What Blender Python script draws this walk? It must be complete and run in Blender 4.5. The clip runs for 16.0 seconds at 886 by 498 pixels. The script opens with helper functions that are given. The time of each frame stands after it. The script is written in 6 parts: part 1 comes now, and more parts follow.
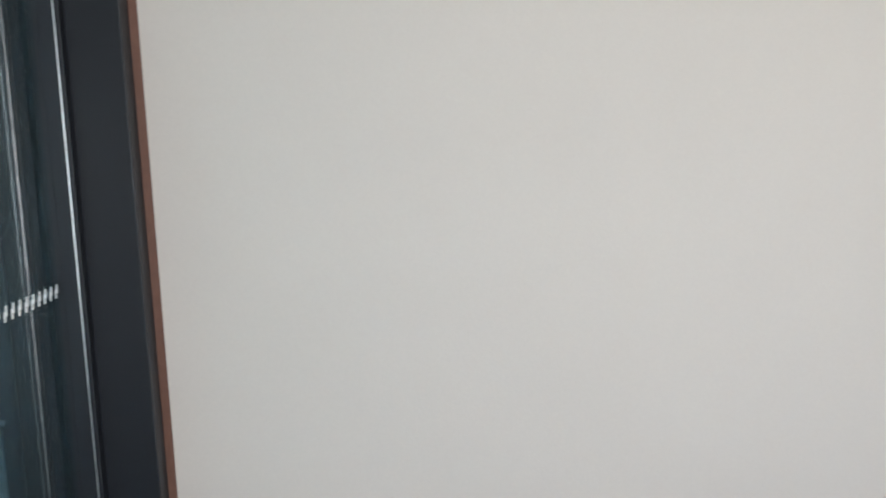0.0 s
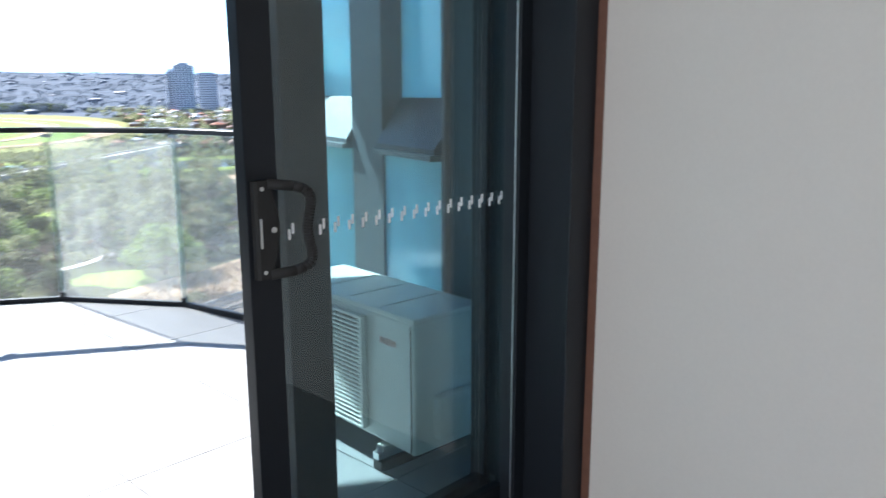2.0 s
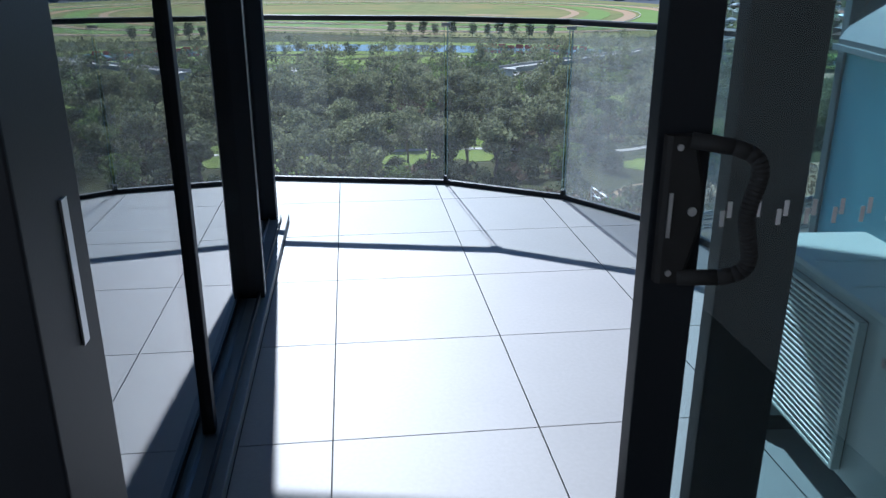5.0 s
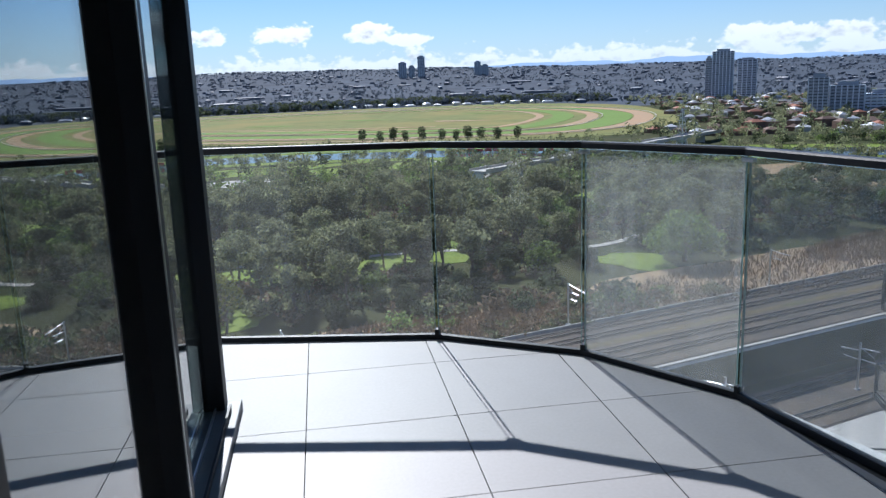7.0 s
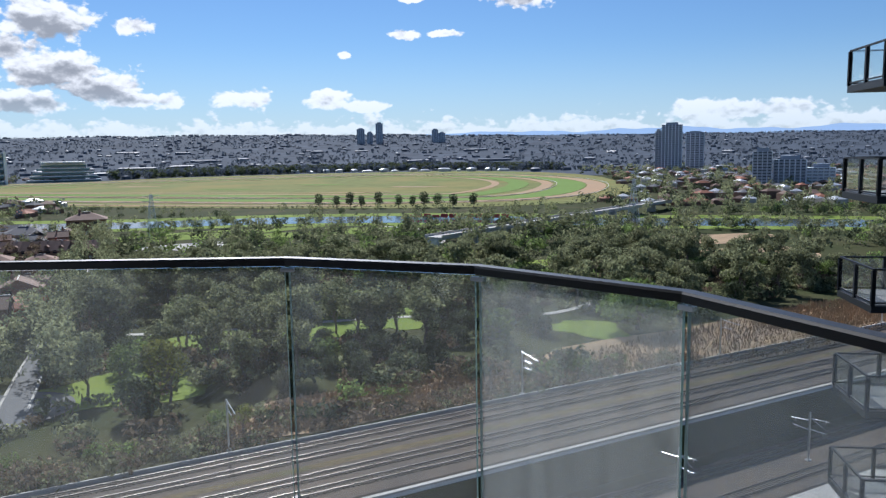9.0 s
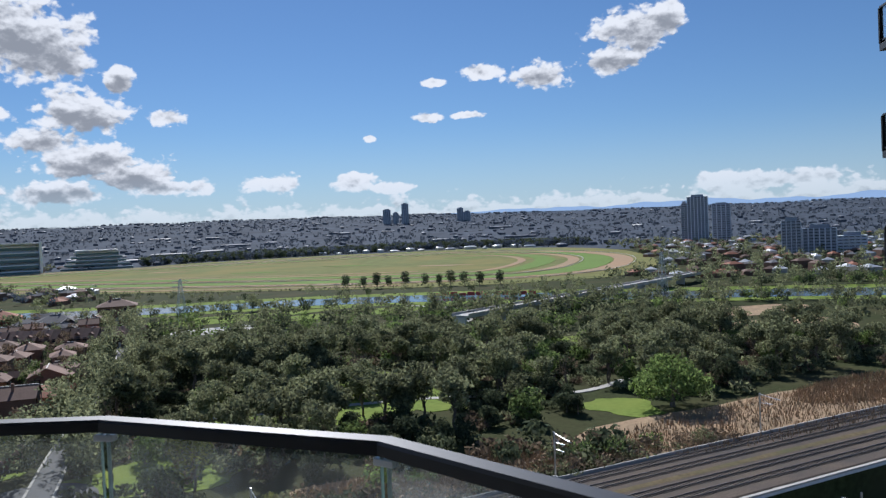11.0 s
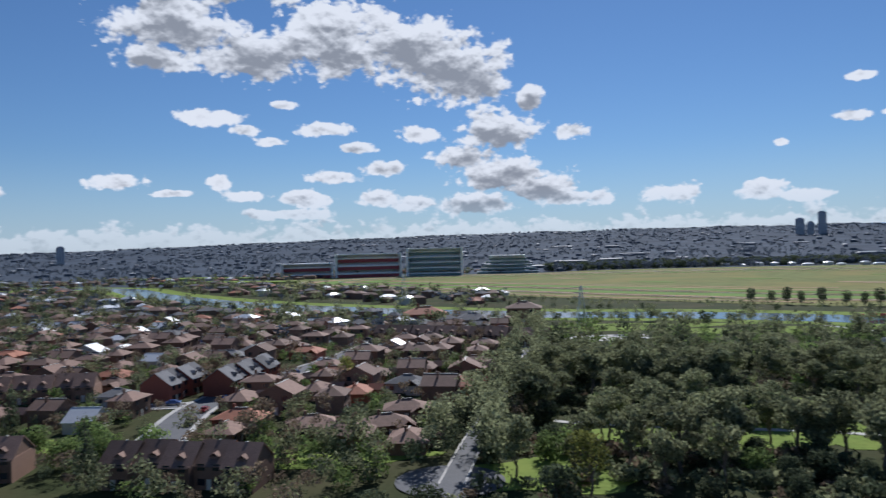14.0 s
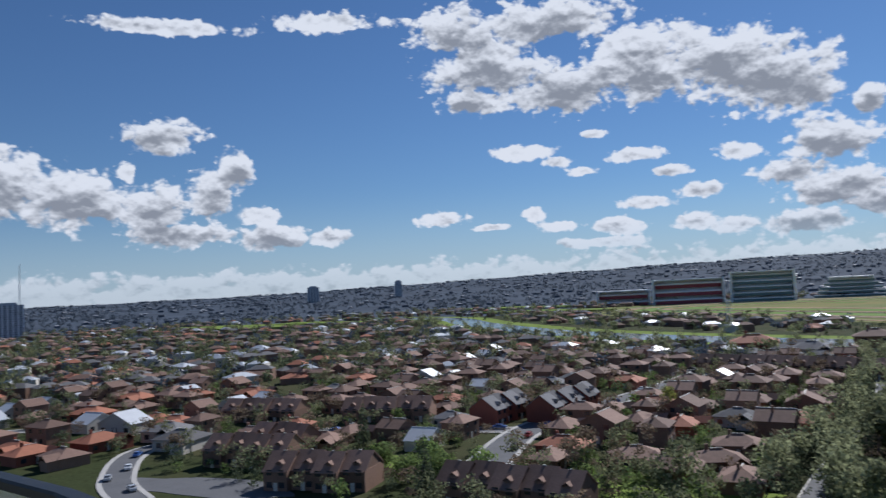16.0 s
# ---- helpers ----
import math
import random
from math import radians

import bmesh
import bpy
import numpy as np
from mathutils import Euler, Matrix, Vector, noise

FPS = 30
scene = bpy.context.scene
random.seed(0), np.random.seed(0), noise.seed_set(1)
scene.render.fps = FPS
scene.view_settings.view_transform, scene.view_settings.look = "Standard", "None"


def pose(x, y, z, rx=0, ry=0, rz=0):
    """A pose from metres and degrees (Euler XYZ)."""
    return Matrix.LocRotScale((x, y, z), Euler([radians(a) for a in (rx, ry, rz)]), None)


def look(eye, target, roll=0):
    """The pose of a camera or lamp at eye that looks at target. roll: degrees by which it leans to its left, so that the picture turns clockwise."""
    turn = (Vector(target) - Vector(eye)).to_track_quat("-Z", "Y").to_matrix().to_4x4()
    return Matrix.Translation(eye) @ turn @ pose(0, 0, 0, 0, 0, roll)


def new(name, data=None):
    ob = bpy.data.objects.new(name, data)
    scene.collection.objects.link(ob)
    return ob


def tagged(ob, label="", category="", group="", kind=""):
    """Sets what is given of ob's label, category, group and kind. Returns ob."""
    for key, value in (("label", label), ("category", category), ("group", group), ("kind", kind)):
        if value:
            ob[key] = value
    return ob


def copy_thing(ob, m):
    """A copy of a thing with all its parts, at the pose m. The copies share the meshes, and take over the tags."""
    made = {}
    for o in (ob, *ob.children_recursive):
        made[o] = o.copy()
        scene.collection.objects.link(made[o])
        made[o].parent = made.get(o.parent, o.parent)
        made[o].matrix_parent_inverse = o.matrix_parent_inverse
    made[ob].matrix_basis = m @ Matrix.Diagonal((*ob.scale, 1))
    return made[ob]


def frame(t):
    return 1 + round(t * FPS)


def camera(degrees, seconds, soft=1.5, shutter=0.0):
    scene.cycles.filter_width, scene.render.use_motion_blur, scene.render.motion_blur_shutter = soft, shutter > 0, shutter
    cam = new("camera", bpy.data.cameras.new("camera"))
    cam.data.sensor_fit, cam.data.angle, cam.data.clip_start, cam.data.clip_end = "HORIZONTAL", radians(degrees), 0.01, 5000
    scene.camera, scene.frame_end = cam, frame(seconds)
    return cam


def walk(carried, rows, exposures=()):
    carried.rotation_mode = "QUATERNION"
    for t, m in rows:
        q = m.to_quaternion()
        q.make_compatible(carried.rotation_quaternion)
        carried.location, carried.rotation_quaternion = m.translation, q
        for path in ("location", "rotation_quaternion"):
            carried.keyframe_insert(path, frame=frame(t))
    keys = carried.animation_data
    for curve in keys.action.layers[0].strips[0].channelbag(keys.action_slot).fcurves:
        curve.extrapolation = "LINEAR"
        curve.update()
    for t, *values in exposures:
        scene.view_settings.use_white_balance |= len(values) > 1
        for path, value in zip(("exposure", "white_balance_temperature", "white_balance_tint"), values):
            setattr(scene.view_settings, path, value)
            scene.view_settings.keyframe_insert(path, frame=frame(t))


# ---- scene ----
# ---------------------------------------------------------------- camera
cam = camera(59.4, 16.0, soft=1.3, shutter=0.25)
PATH = [
    (0, (-0.970, -1.190, 1.385), (0.997, -1.479, 1.172), -2.5),
    (0.4, (-0.930, -1.240, 1.390), (1.055, -1.247, 1.143), -1.2),
    (0.8, (-0.847, -1.390, 1.392), (1.105, -1.089, 1.080), -0.74),
    (1.2, (-0.696, -1.549, 1.395), (1.169, -0.909, 1.060), -0.47),
    (1.5, (-0.604, -1.654, 1.404), (1.159, -0.778, 1.050), -0.60),
    (1.8, (-0.515, -1.796, 1.395), (1.076, -0.645, 1.016), -0.28),
    (2.2, (-0.325, -2.033, 1.418), (0.915, -0.529, 0.970), -0.02),
    (2.5, (-0.254, -2.085, 1.420), (0.783, -0.449, 0.919), 0.28),
    (2.8, (-0.187, -2.077, 1.402), (0.640, -0.343, 0.847), 0.54),
    (3, (-0.129, -2.021, 1.399), (0.569, -0.244, 0.802), 0.59),
    (3.5, (-0.021, -1.893, 1.382), (0.470, -0.080, 0.697), 1.10),
    (5.8, (0.104, -1.085, 1.443), (0.297, 0.812, 0.839), -0.52),
    (6.2, (0.100, -0.844, 1.461), (0.328, 1.080, 0.964), -1.10),
    (6.6, (0.117, -0.668, 1.486), (0.371, 1.265, 1.042), -1.54),
    (7, (0.145, -0.444, 1.471), (0.439, 1.490, 1.055), -2.05),
    (7.5, (0.193, -0.104, 1.545), (0.560, 1.831, 1.197), -2.49),
    (8, (0.314, 0.086, 1.608), (0.751, 2.013, 1.304), -2.19),
    (8.5, (0.534, 0.278, 1.616), (0.983, 2.208, 1.340), -1.09),
    (9, (0.720, 0.482, 1.611), (1.134, 2.422, 1.357), -0.89),
    (11.3, (1.366, 1.755, 1.649), (1.720, 3.724, 1.619), -2.53),
    (11.5, (1.381, 1.846, 1.654), (1.747, 3.813, 1.634), -2.55),
    (12, (1.250, 2.200, 1.670), (1.580, 4.173, 1.674), -2.17),
    (12.5, (1.100, 2.500, 1.680), (1.288, 4.491, 1.703), -1.84),
    (13, (0.920, 2.750, 1.680), (0.885, 4.750, 1.702), -2.23),
    (13.5, (0.760, 2.950, 1.680), (0.443, 4.925, 1.690), -2.02),
    (14, (0.620, 3.100, 1.680), (-0.015, 4.996, 1.685), -1.44),
    (14.5, (0.500, 3.200, 1.680), (-0.377, 4.997, 1.704), -1.30),
    (15, (0.420, 3.250, 1.680), (-0.585, 4.979, 1.719), -1.91),
    (15.5, (0.360, 3.280, 1.680), (-0.757, 4.938, 1.749), -2.80),
    (16, (0.320, 3.300, 1.680), (-0.999, 4.800, 1.787), -2.96),
]
walk(cam, [(t, look(e, g, r)) for t, e, g, r in PATH],
     exposures=[(0.0, 2.75, 6150, 10), (0.8, 2.7, 6150, 10), (1.5, 2.55, 6050, 10), (2.0, 2.3, 5850, 10), (2.3, 2.05, 5700, 10), (2.6, 1.8, 5350, 9),
                (2.9, 1.55, 5000, 9), (3.3, 1.3, 4900, 9), (3.7, 1.12, 4900, 9), (5.8, 0.65, 5500, 11), (7.0, 0.6, 5700, 12), (9.0, 0.46, 5800, 12),
                (11.3, 0.15, 5850, 12), (13.5, 0.08, 5750, 12), (16.0, 0.0, 5750, 12)])

# ---------------------------------------------------------------- world and sun
SUN_EL, SUN_AZ = radians(38.0), radians(-4.4)      # azimuth clockwise from +Y
world = bpy.data.worlds.new("sky")
scene.world = world
world.use_nodes = True
wt = world.node_tree
wt.nodes.clear()


def wn(kind, **kw):
    n = wt.nodes.new(kind)
    for k, v in kw.items():
        setattr(n, k, v)
    return n


def wmath(op, a, b=None, c=None, clamp=False):
    n = wn("ShaderNodeMath", operation=op, use_clamp=clamp)
    for i, v in enumerate((a, b, c)):
        if v is None:
            continue
        if isinstance(v, (int, float)):
            n.inputs[i].default_value = v
        else:
            wt.links.new(v, n.inputs[i])
    return n.outputs[0]


def wrange(v, a, b, lo=0.0, hi=1.0):
    n = wn("ShaderNodeMapRange", interpolation_type="SMOOTHSTEP")
    wt.links.new(v, n.inputs[0])
    for i, x in enumerate((a, b, lo, hi)):
        n.inputs[i + 1].default_value = x
    return n.outputs[0]


def wmix(fac, a, b):
    n = wn("ShaderNodeMix", data_type="RGBA")
    for sock, v in ((n.inputs[0], fac), (n.inputs[6], a), (n.inputs[7], b)):
        if isinstance(v, (tuple, float, int)):
            sock.default_value = v
        else:
            wt.links.new(v, sock)
    return n.outputs[2]


sky = wn("ShaderNodeTexSky", sky_type="NISHITA", sun_disc=False, sun_elevation=SUN_EL, sun_rotation=SUN_AZ)
sky.altitude, sky.air_density, sky.dust_density, sky.ozone_density = 50.0, 1.0, 0.05, 3.0
tc = wn("ShaderNodeTexCoord")
sep = wn("ShaderNodeSeparateXYZ")
wt.links.new(tc.outputs["Generated"], sep.inputs[0])
dx, dy, dz = sep.outputs
az = wmath("MULTIPLY", wmath("ARCTAN2", dx, dy), 57.2958)          # degrees, clockwise from +Y
el = wmath("MULTIPLY", wmath("ARCSINE", dz), 57.2958)
co = wn("ShaderNodeCombineXYZ")
wt.links.new(wmath("MULTIPLY", az, 0.1), co.inputs[0])
wt.links.new(wmath("MULTIPLY", el, 0.145), co.inputs[1])
def wnoise(src, scale, detail, rough):
    n = wn("ShaderNodeTexNoise", noise_dimensions="2D")
    for k, v in (("Scale", scale), ("Detail", detail), ("Roughness", rough)):
        n.inputs[k].default_value = v
    wt.links.new(src, n.inputs["Vector"])
    return n.outputs[0]


def wshift(src, by):
    n = wn("ShaderNodeVectorMath", operation="ADD")
    n.inputs[1].default_value = by
    wt.links.new(src, n.inputs[0])
    return n.outputs[0]


def billow(src, scale):
    """Rounded cauliflower lumps, highest at the middle of each cell."""
    n = wn("ShaderNodeTexVoronoi", voronoi_dimensions="2D", feature="SMOOTH_F1")
    n.inputs["Scale"].default_value, n.inputs["Detail"].default_value = scale, 1.5
    wt.links.new(src, n.inputs["Vector"])
    return wmath("SUBTRACT", 0.42, n.outputs["Distance"])


warp = wn("ShaderNodeTexNoise", noise_dimensions="2D")
warp.inputs["Scale"].default_value, warp.inputs["Detail"].default_value = 6.0, 3.0
wt.links.new(co.outputs[0], warp.inputs["Vector"])
bent = wn("ShaderNodeVectorMath", operation="MULTIPLY_ADD")
bent.inputs[1].default_value = (0.09, 0.09, 0.0)
wt.links.new(warp.outputs["Color"], bent.inputs[0])
wt.links.new(co.outputs[0], bent.inputs[2])
lumps = bent.outputs[0]
fbm = wnoise(co.outputs[0], 3.4, 9.0, 0.58)
fbm_up = wnoise(wshift(co.outputs[0], (0.012, 0.06, 0.0)), 3.4, 6.0, 0.54)
big, small = billow(lumps, 5.5), billow(lumps, 14.0)
big_up = billow(wshift(lumps, (0.0, 0.05, 0.0)), 5.5)
small_up = billow(wshift(lumps, (0.0, 0.022, 0.0)), 14.0)
# cumulus banks: azimuth, elevation, half width, half height
CLOUDS_WEST = [
    (-71.5, 8.3, 4.0, 2.2), (-66.8, 7.4, 3.8, 2.0),
    (-63.3, 9.1, 0.6, 0.7), (-61.7, 6.6, 2.6, 1.7), (-61.2, 11.6, 2.9, 1.2), (-60.6, 18.9, 5.1, 0.5), (-60.0, 4.8, 4.0, 0.9), (-57.8, 7.5, 1.7, 1.6), (-56.0, 9.3, 1.3, 1.4),
    (-54.5, 6.0, 1.6, 0.6), (-53.7, 4.4, 2.6, 0.9), (-49.8, 4.2, 1.6, 0.6), (-48.9, 19.5, 4.3, 0.7), (-41.3, 5.2, 2.2, 0.6), (-39.2, 18.6, 3.8, 1.7), (-38.6, 13.7, 2.5, 1.0),
    (-37.7, 4.4, 1.4, 0.2), (-37.6, 4.5, 1.4, 0.2), (-37.2, 15.9, 4.4, 2.2), (-35.0, 9.8, 2.3, 0.6), (-34.4, 5.2, 0.8, 0.5), (-34.4, 5.3, 0.7, 0.4), (-32.9, 18.9, 6.3, 1.4),
]
CLOUDS_MIDDLE = [
    (-32.6, 8.9, 1.1, 0.4), (-32.4, 4.3, 1.9, 0.4), (-31.7, 13.9, 5.0, 1.6), (-30.8, 8.1, 1.2, 0.4), (-29.9, 2.9, 2.9, 0.4), (-29.7, 10.7, 0.9, 0.3), (-28.6, 4.0, 2.1, 0.6),
    (-27.3, 9.0, 2.0, 0.5), (-26.5, 5.5, 1.9, 0.5), (-26.2, 15.3, 4.4, 2.6), (-24.7, 7.6, 1.6, 0.4), (-23.4, 4.0, 1.6, 0.6), (-23.0, 6.1, 1.8, 0.5), (-21.1, 14.7, 4.6, 2.5),
    (-20.3, 3.5, 1.8, 0.6), (-20.3, 8.6, 1.5, 0.6), (-17.9, 13.5, 3.6, 2.5), (-16.7, 13.4, 3.1, 2.0), (-16.5, 6.8, 2.7, 0.9), (-15.8, 3.4, 4.1, 0.8), (-15.3, 12.0, 1.9, 1.3),
]
CLOUDS_EAST = [
    (-14.4, 8.8, 3.1, 1.5), (-13.9, 5.6, 3.9, 1.2), (-11.8, 10.9, 1.0, 0.9), (-11.2, 4.4, 2.9, 1.0), (-8.9, 8.4, 1.3, 0.5), (-8.3, 3.6, 2.2, 0.6), (-1.9, 3.7, 2.1, 0.7),
    (3.8, 3.7, 1.7, 0.7), (5.2, 6.8, 0.5, 0.3), (6.5, 3.2, 1.5, 0.4), (9.5, 8.1, 1.0, 0.4), (10.0, 10.6, 0.9, 0.3), (12.4, 8.2, 1.2, 0.3), (13.5, 11.2, 1.8, 0.5),
    (17.9, 10.8, 2.5, 0.9), (22.7, 11.5, 2.5, 0.9), (24.5, 13.3, 2.7, 1.4), (26.7, 13.9, 1.5, 1.3), (29.8, 2.8, 2.2, 0.5), (33.0, 2.3, 6.3, 0.7),
]
azel = wn("ShaderNodeCombineXYZ")
wt.links.new(az, azel.inputs[0])
wt.links.new(el, azel.inputs[1])
body, base = None, None
for ca, ce, cw, ch in CLOUDS_WEST + CLOUDS_MIDDLE + CLOUDS_EAST:
    cw, ch = cw * 1.12, ch * 1.15
    q = wn("ShaderNodeVectorMath", operation="MULTIPLY_ADD")
    q.inputs[1].default_value, q.inputs[2].default_value = (1 / cw, 1 / ch, 0.0), (-ca / cw, -ce / ch, 0.0)
    wt.links.new(azel.outputs[0], q.inputs[0])
    ln = wn("ShaderNodeVectorMath", operation="LENGTH")
    wt.links.new(q.outputs[0], ln.inputs[0])
    d = wmath("SUBTRACT", 1.0, ln.outputs["Value"])
    body = d if body is None else wmath("MAXIMUM", body, d)
    if ch > 0.9:
        dn = wn("ShaderNodeVectorMath", operation="DOT_PRODUCT")
        dn.inputs[1].default_value = (0.0, -1.0, 0.0)
        wt.links.new(q.outputs[0], dn.inputs[0])
        low = wmath("MULTIPLY", wmath("MAXIMUM", wmath("ADD", d, 0.15), 0.0), wmath("ADD", 0.42, dn.outputs["Value"]))
        base = low if base is None else wmath("MAXIMUM", base, low)
# a low bank of far cloud along the horizon, thicker towards the west
band = wmath("SUBTRACT", 0.75, wmath("MULTIPLY", wmath("ABSOLUTE", wmath("SUBTRACT", el, 0.8)), 0.5))
body = wmath("MAXIMUM", body, band)
rough_edge = wmath("ADD", wmath("MULTIPLY", wmath("SUBTRACT", fbm, 0.5), 2.3), wmath("ADD", wmath("MULTIPLY", big, 0.7), wmath("MULTIPLY", small, 0.75)))
solid = wmath("ADD", wmath("MULTIPLY", wmath("MAXIMUM", body, -0.7), 1.65), 0.2)
dens = wmath("ADD", solid, rough_edge)
alpha = wmath("MULTIPLY", wrange(dens, -0.02, 0.5), wrange(el, 0.0, 5.0, 0.38, 1.0))
relief = wmath("ADD", wmath("MULTIPLY", wmath("SUBTRACT", fbm, fbm_up), 2.2),
               wmath("ADD", wmath("MULTIPLY", wmath("SUBTRACT", big, big_up), 0.55), wmath("MULTIPLY", wmath("SUBTRACT", small, small_up), 0.35)))
core = wrange(dens, 0.3, 2.0)
lit = wrange(wmath("SUBTRACT", wmath("SUBTRACT", relief, wmath("MULTIPLY", base, 1.12)), wmath("MULTIPLY", core, 0.3)), -0.9, -0.02)
cloud = wmix(lit, (3.1, 3.25, 3.55, 1.0), (8.8, 8.8, 8.8, 1.0))
tint = wn("ShaderNodeMix", data_type="RGBA", blend_type="MULTIPLY")
tint.inputs[0].default_value, tint.inputs[7].default_value = 1.0, (0.50, 0.60, 0.71, 1.0)
wt.links.new(sky.outputs[0], tint.inputs[6])
haze = wrange(el, -1.0, 8.0, 0.6, 0.0)
low_sky = wmix(haze, tint.outputs[2], (4.6, 5.7, 6.8, 1.0))
full = wmix(alpha, low_sky, cloud)
bg = wn("ShaderNodeBackground")
bg.inputs["Strength"].default_value = 0.085
wt.links.new(full, bg.inputs["Color"])
wo = wn("ShaderNodeOutputWorld")
wt.links.new(bg.outputs[0], wo.inputs["Surface"])

sun = new("sun", bpy.data.lights.new("sun", "SUN"))
sun.data.energy, sun.data.angle, sun.data.color = 4.9, radians(0.55), (1.0, 0.95, 0.87)
to_sun = Vector((math.sin(SUN_AZ) * math.cos(SUN_EL), math.cos(SUN_AZ) * math.cos(SUN_EL), math.sin(SUN_EL)))
sun.matrix_world = look((0, 0, 60), Vector((0, 0, 60)) - to_sun)

# ---------------------------------------------------------------- materials
def material(name, colour, rough=0.6, metal=0.0, grain=0.12, scale=18.0, stain=0.15, stain_scale=1.2, bump=0.15,
             vary=0.0, coords="Object", tint=None, spec=0.5):
    """A two-scale procedural surface: fine grain, broad stains, bump, and a change from piece to piece."""
    m = bpy.data.materials.new(name)
    m.use_nodes = True
    nt = m.node_tree
    b = nt.nodes["Principled BSDF"]
    b.inputs["Roughness"].default_value, b.inputs["Metallic"].default_value = rough, metal
    b.inputs["Specular IOR Level"].default_value = spec
    tcn = nt.nodes.new("ShaderNodeTexCoord")
    fine, broad = nt.nodes.new("ShaderNodeTexNoise"), nt.nodes.new("ShaderNodeTexNoise")
    for n, s, dt in ((fine, scale, 6.0), (broad, stain_scale, 4.0)):
        n.inputs["Scale"].default_value, n.inputs["Detail"].default_value = s, dt
        nt.links.new(tcn.outputs[coords], n.inputs["Vector"])
    dark = tuple(c * (1 - grain * 2) for c in colour) + (1,)
    light = tuple(min(1, c * (1 + grain * 2)) for c in colour) + (1,)
    mix1 = nt.nodes.new("ShaderNodeMix")
    mix1.data_type = "RGBA"
    mix1.inputs[6].default_value, mix1.inputs[7].default_value = dark, light
    nt.links.new(fine.outputs[0], mix1.inputs[0])
    second = tuple(tint) + (1,) if tint else tuple(c * 0.55 for c in colour) + (1,)
    ramp = nt.nodes.new("ShaderNodeMapRange")
    ramp.inputs[1].default_value, ramp.inputs[2].default_value = 0.42, 0.72
    ramp.inputs[4].default_value = stain if not tint else 1.0
    nt.links.new(broad.outputs[0], ramp.inputs[0])
    mix2 = nt.nodes.new("ShaderNodeMix")
    mix2.data_type = "RGBA"
    mix2.inputs[7].default_value = second
    nt.links.new(ramp.outputs[0], mix2.inputs[0])
    nt.links.new(mix1.outputs[2], mix2.inputs[6])
    out = mix2.outputs[2]
    if vary:
        oi = nt.nodes.new("ShaderNodeObjectInfo")
        mr = nt.nodes.new("ShaderNodeMapRange")
        mr.inputs[3].default_value, mr.inputs[4].default_value = 1 - vary, 1 + vary
        nt.links.new(oi.outputs["Random"], mr.inputs[0])
        hs = nt.nodes.new("ShaderNodeHueSaturation")
        nt.links.new(mr.outputs[0], hs.inputs["Value"])
        nt.links.new(out, hs.inputs["Color"])
        out = hs.outputs[0]
    nt.links.new(out, b.inputs["Base Color"])
    if bump:
        bp = nt.nodes.new("ShaderNodeBump")
        bp.inputs["Strength"].default_value, bp.inputs["Distance"].default_value = bump, 0.02
        nt.links.new(fine.outputs[0], bp.inputs["Height"])
        nt.links.new(bp.outputs[0], b.inputs["Normal"])
    return m


def schlick(nt, floor_gloss=0.045):
    """The gloss of a thin sheet, the same from both sides."""
    lw = nt.nodes.new("ShaderNodeLayerWeight")
    lw.inputs[0].default_value = 0.5
    p, a = nt.nodes.new("ShaderNodeMath"), nt.nodes.new("ShaderNodeMath")
    p.operation, p.inputs[1].default_value = "POWER", 4.0
    a.operation, a.inputs[1].default_value, a.inputs[2].default_value = "MULTIPLY_ADD", 0.9, floor_gloss
    nt.links.new(lw.outputs["Facing"], p.inputs[0])
    nt.links.new(p.outputs[0], a.inputs[0])
    return a


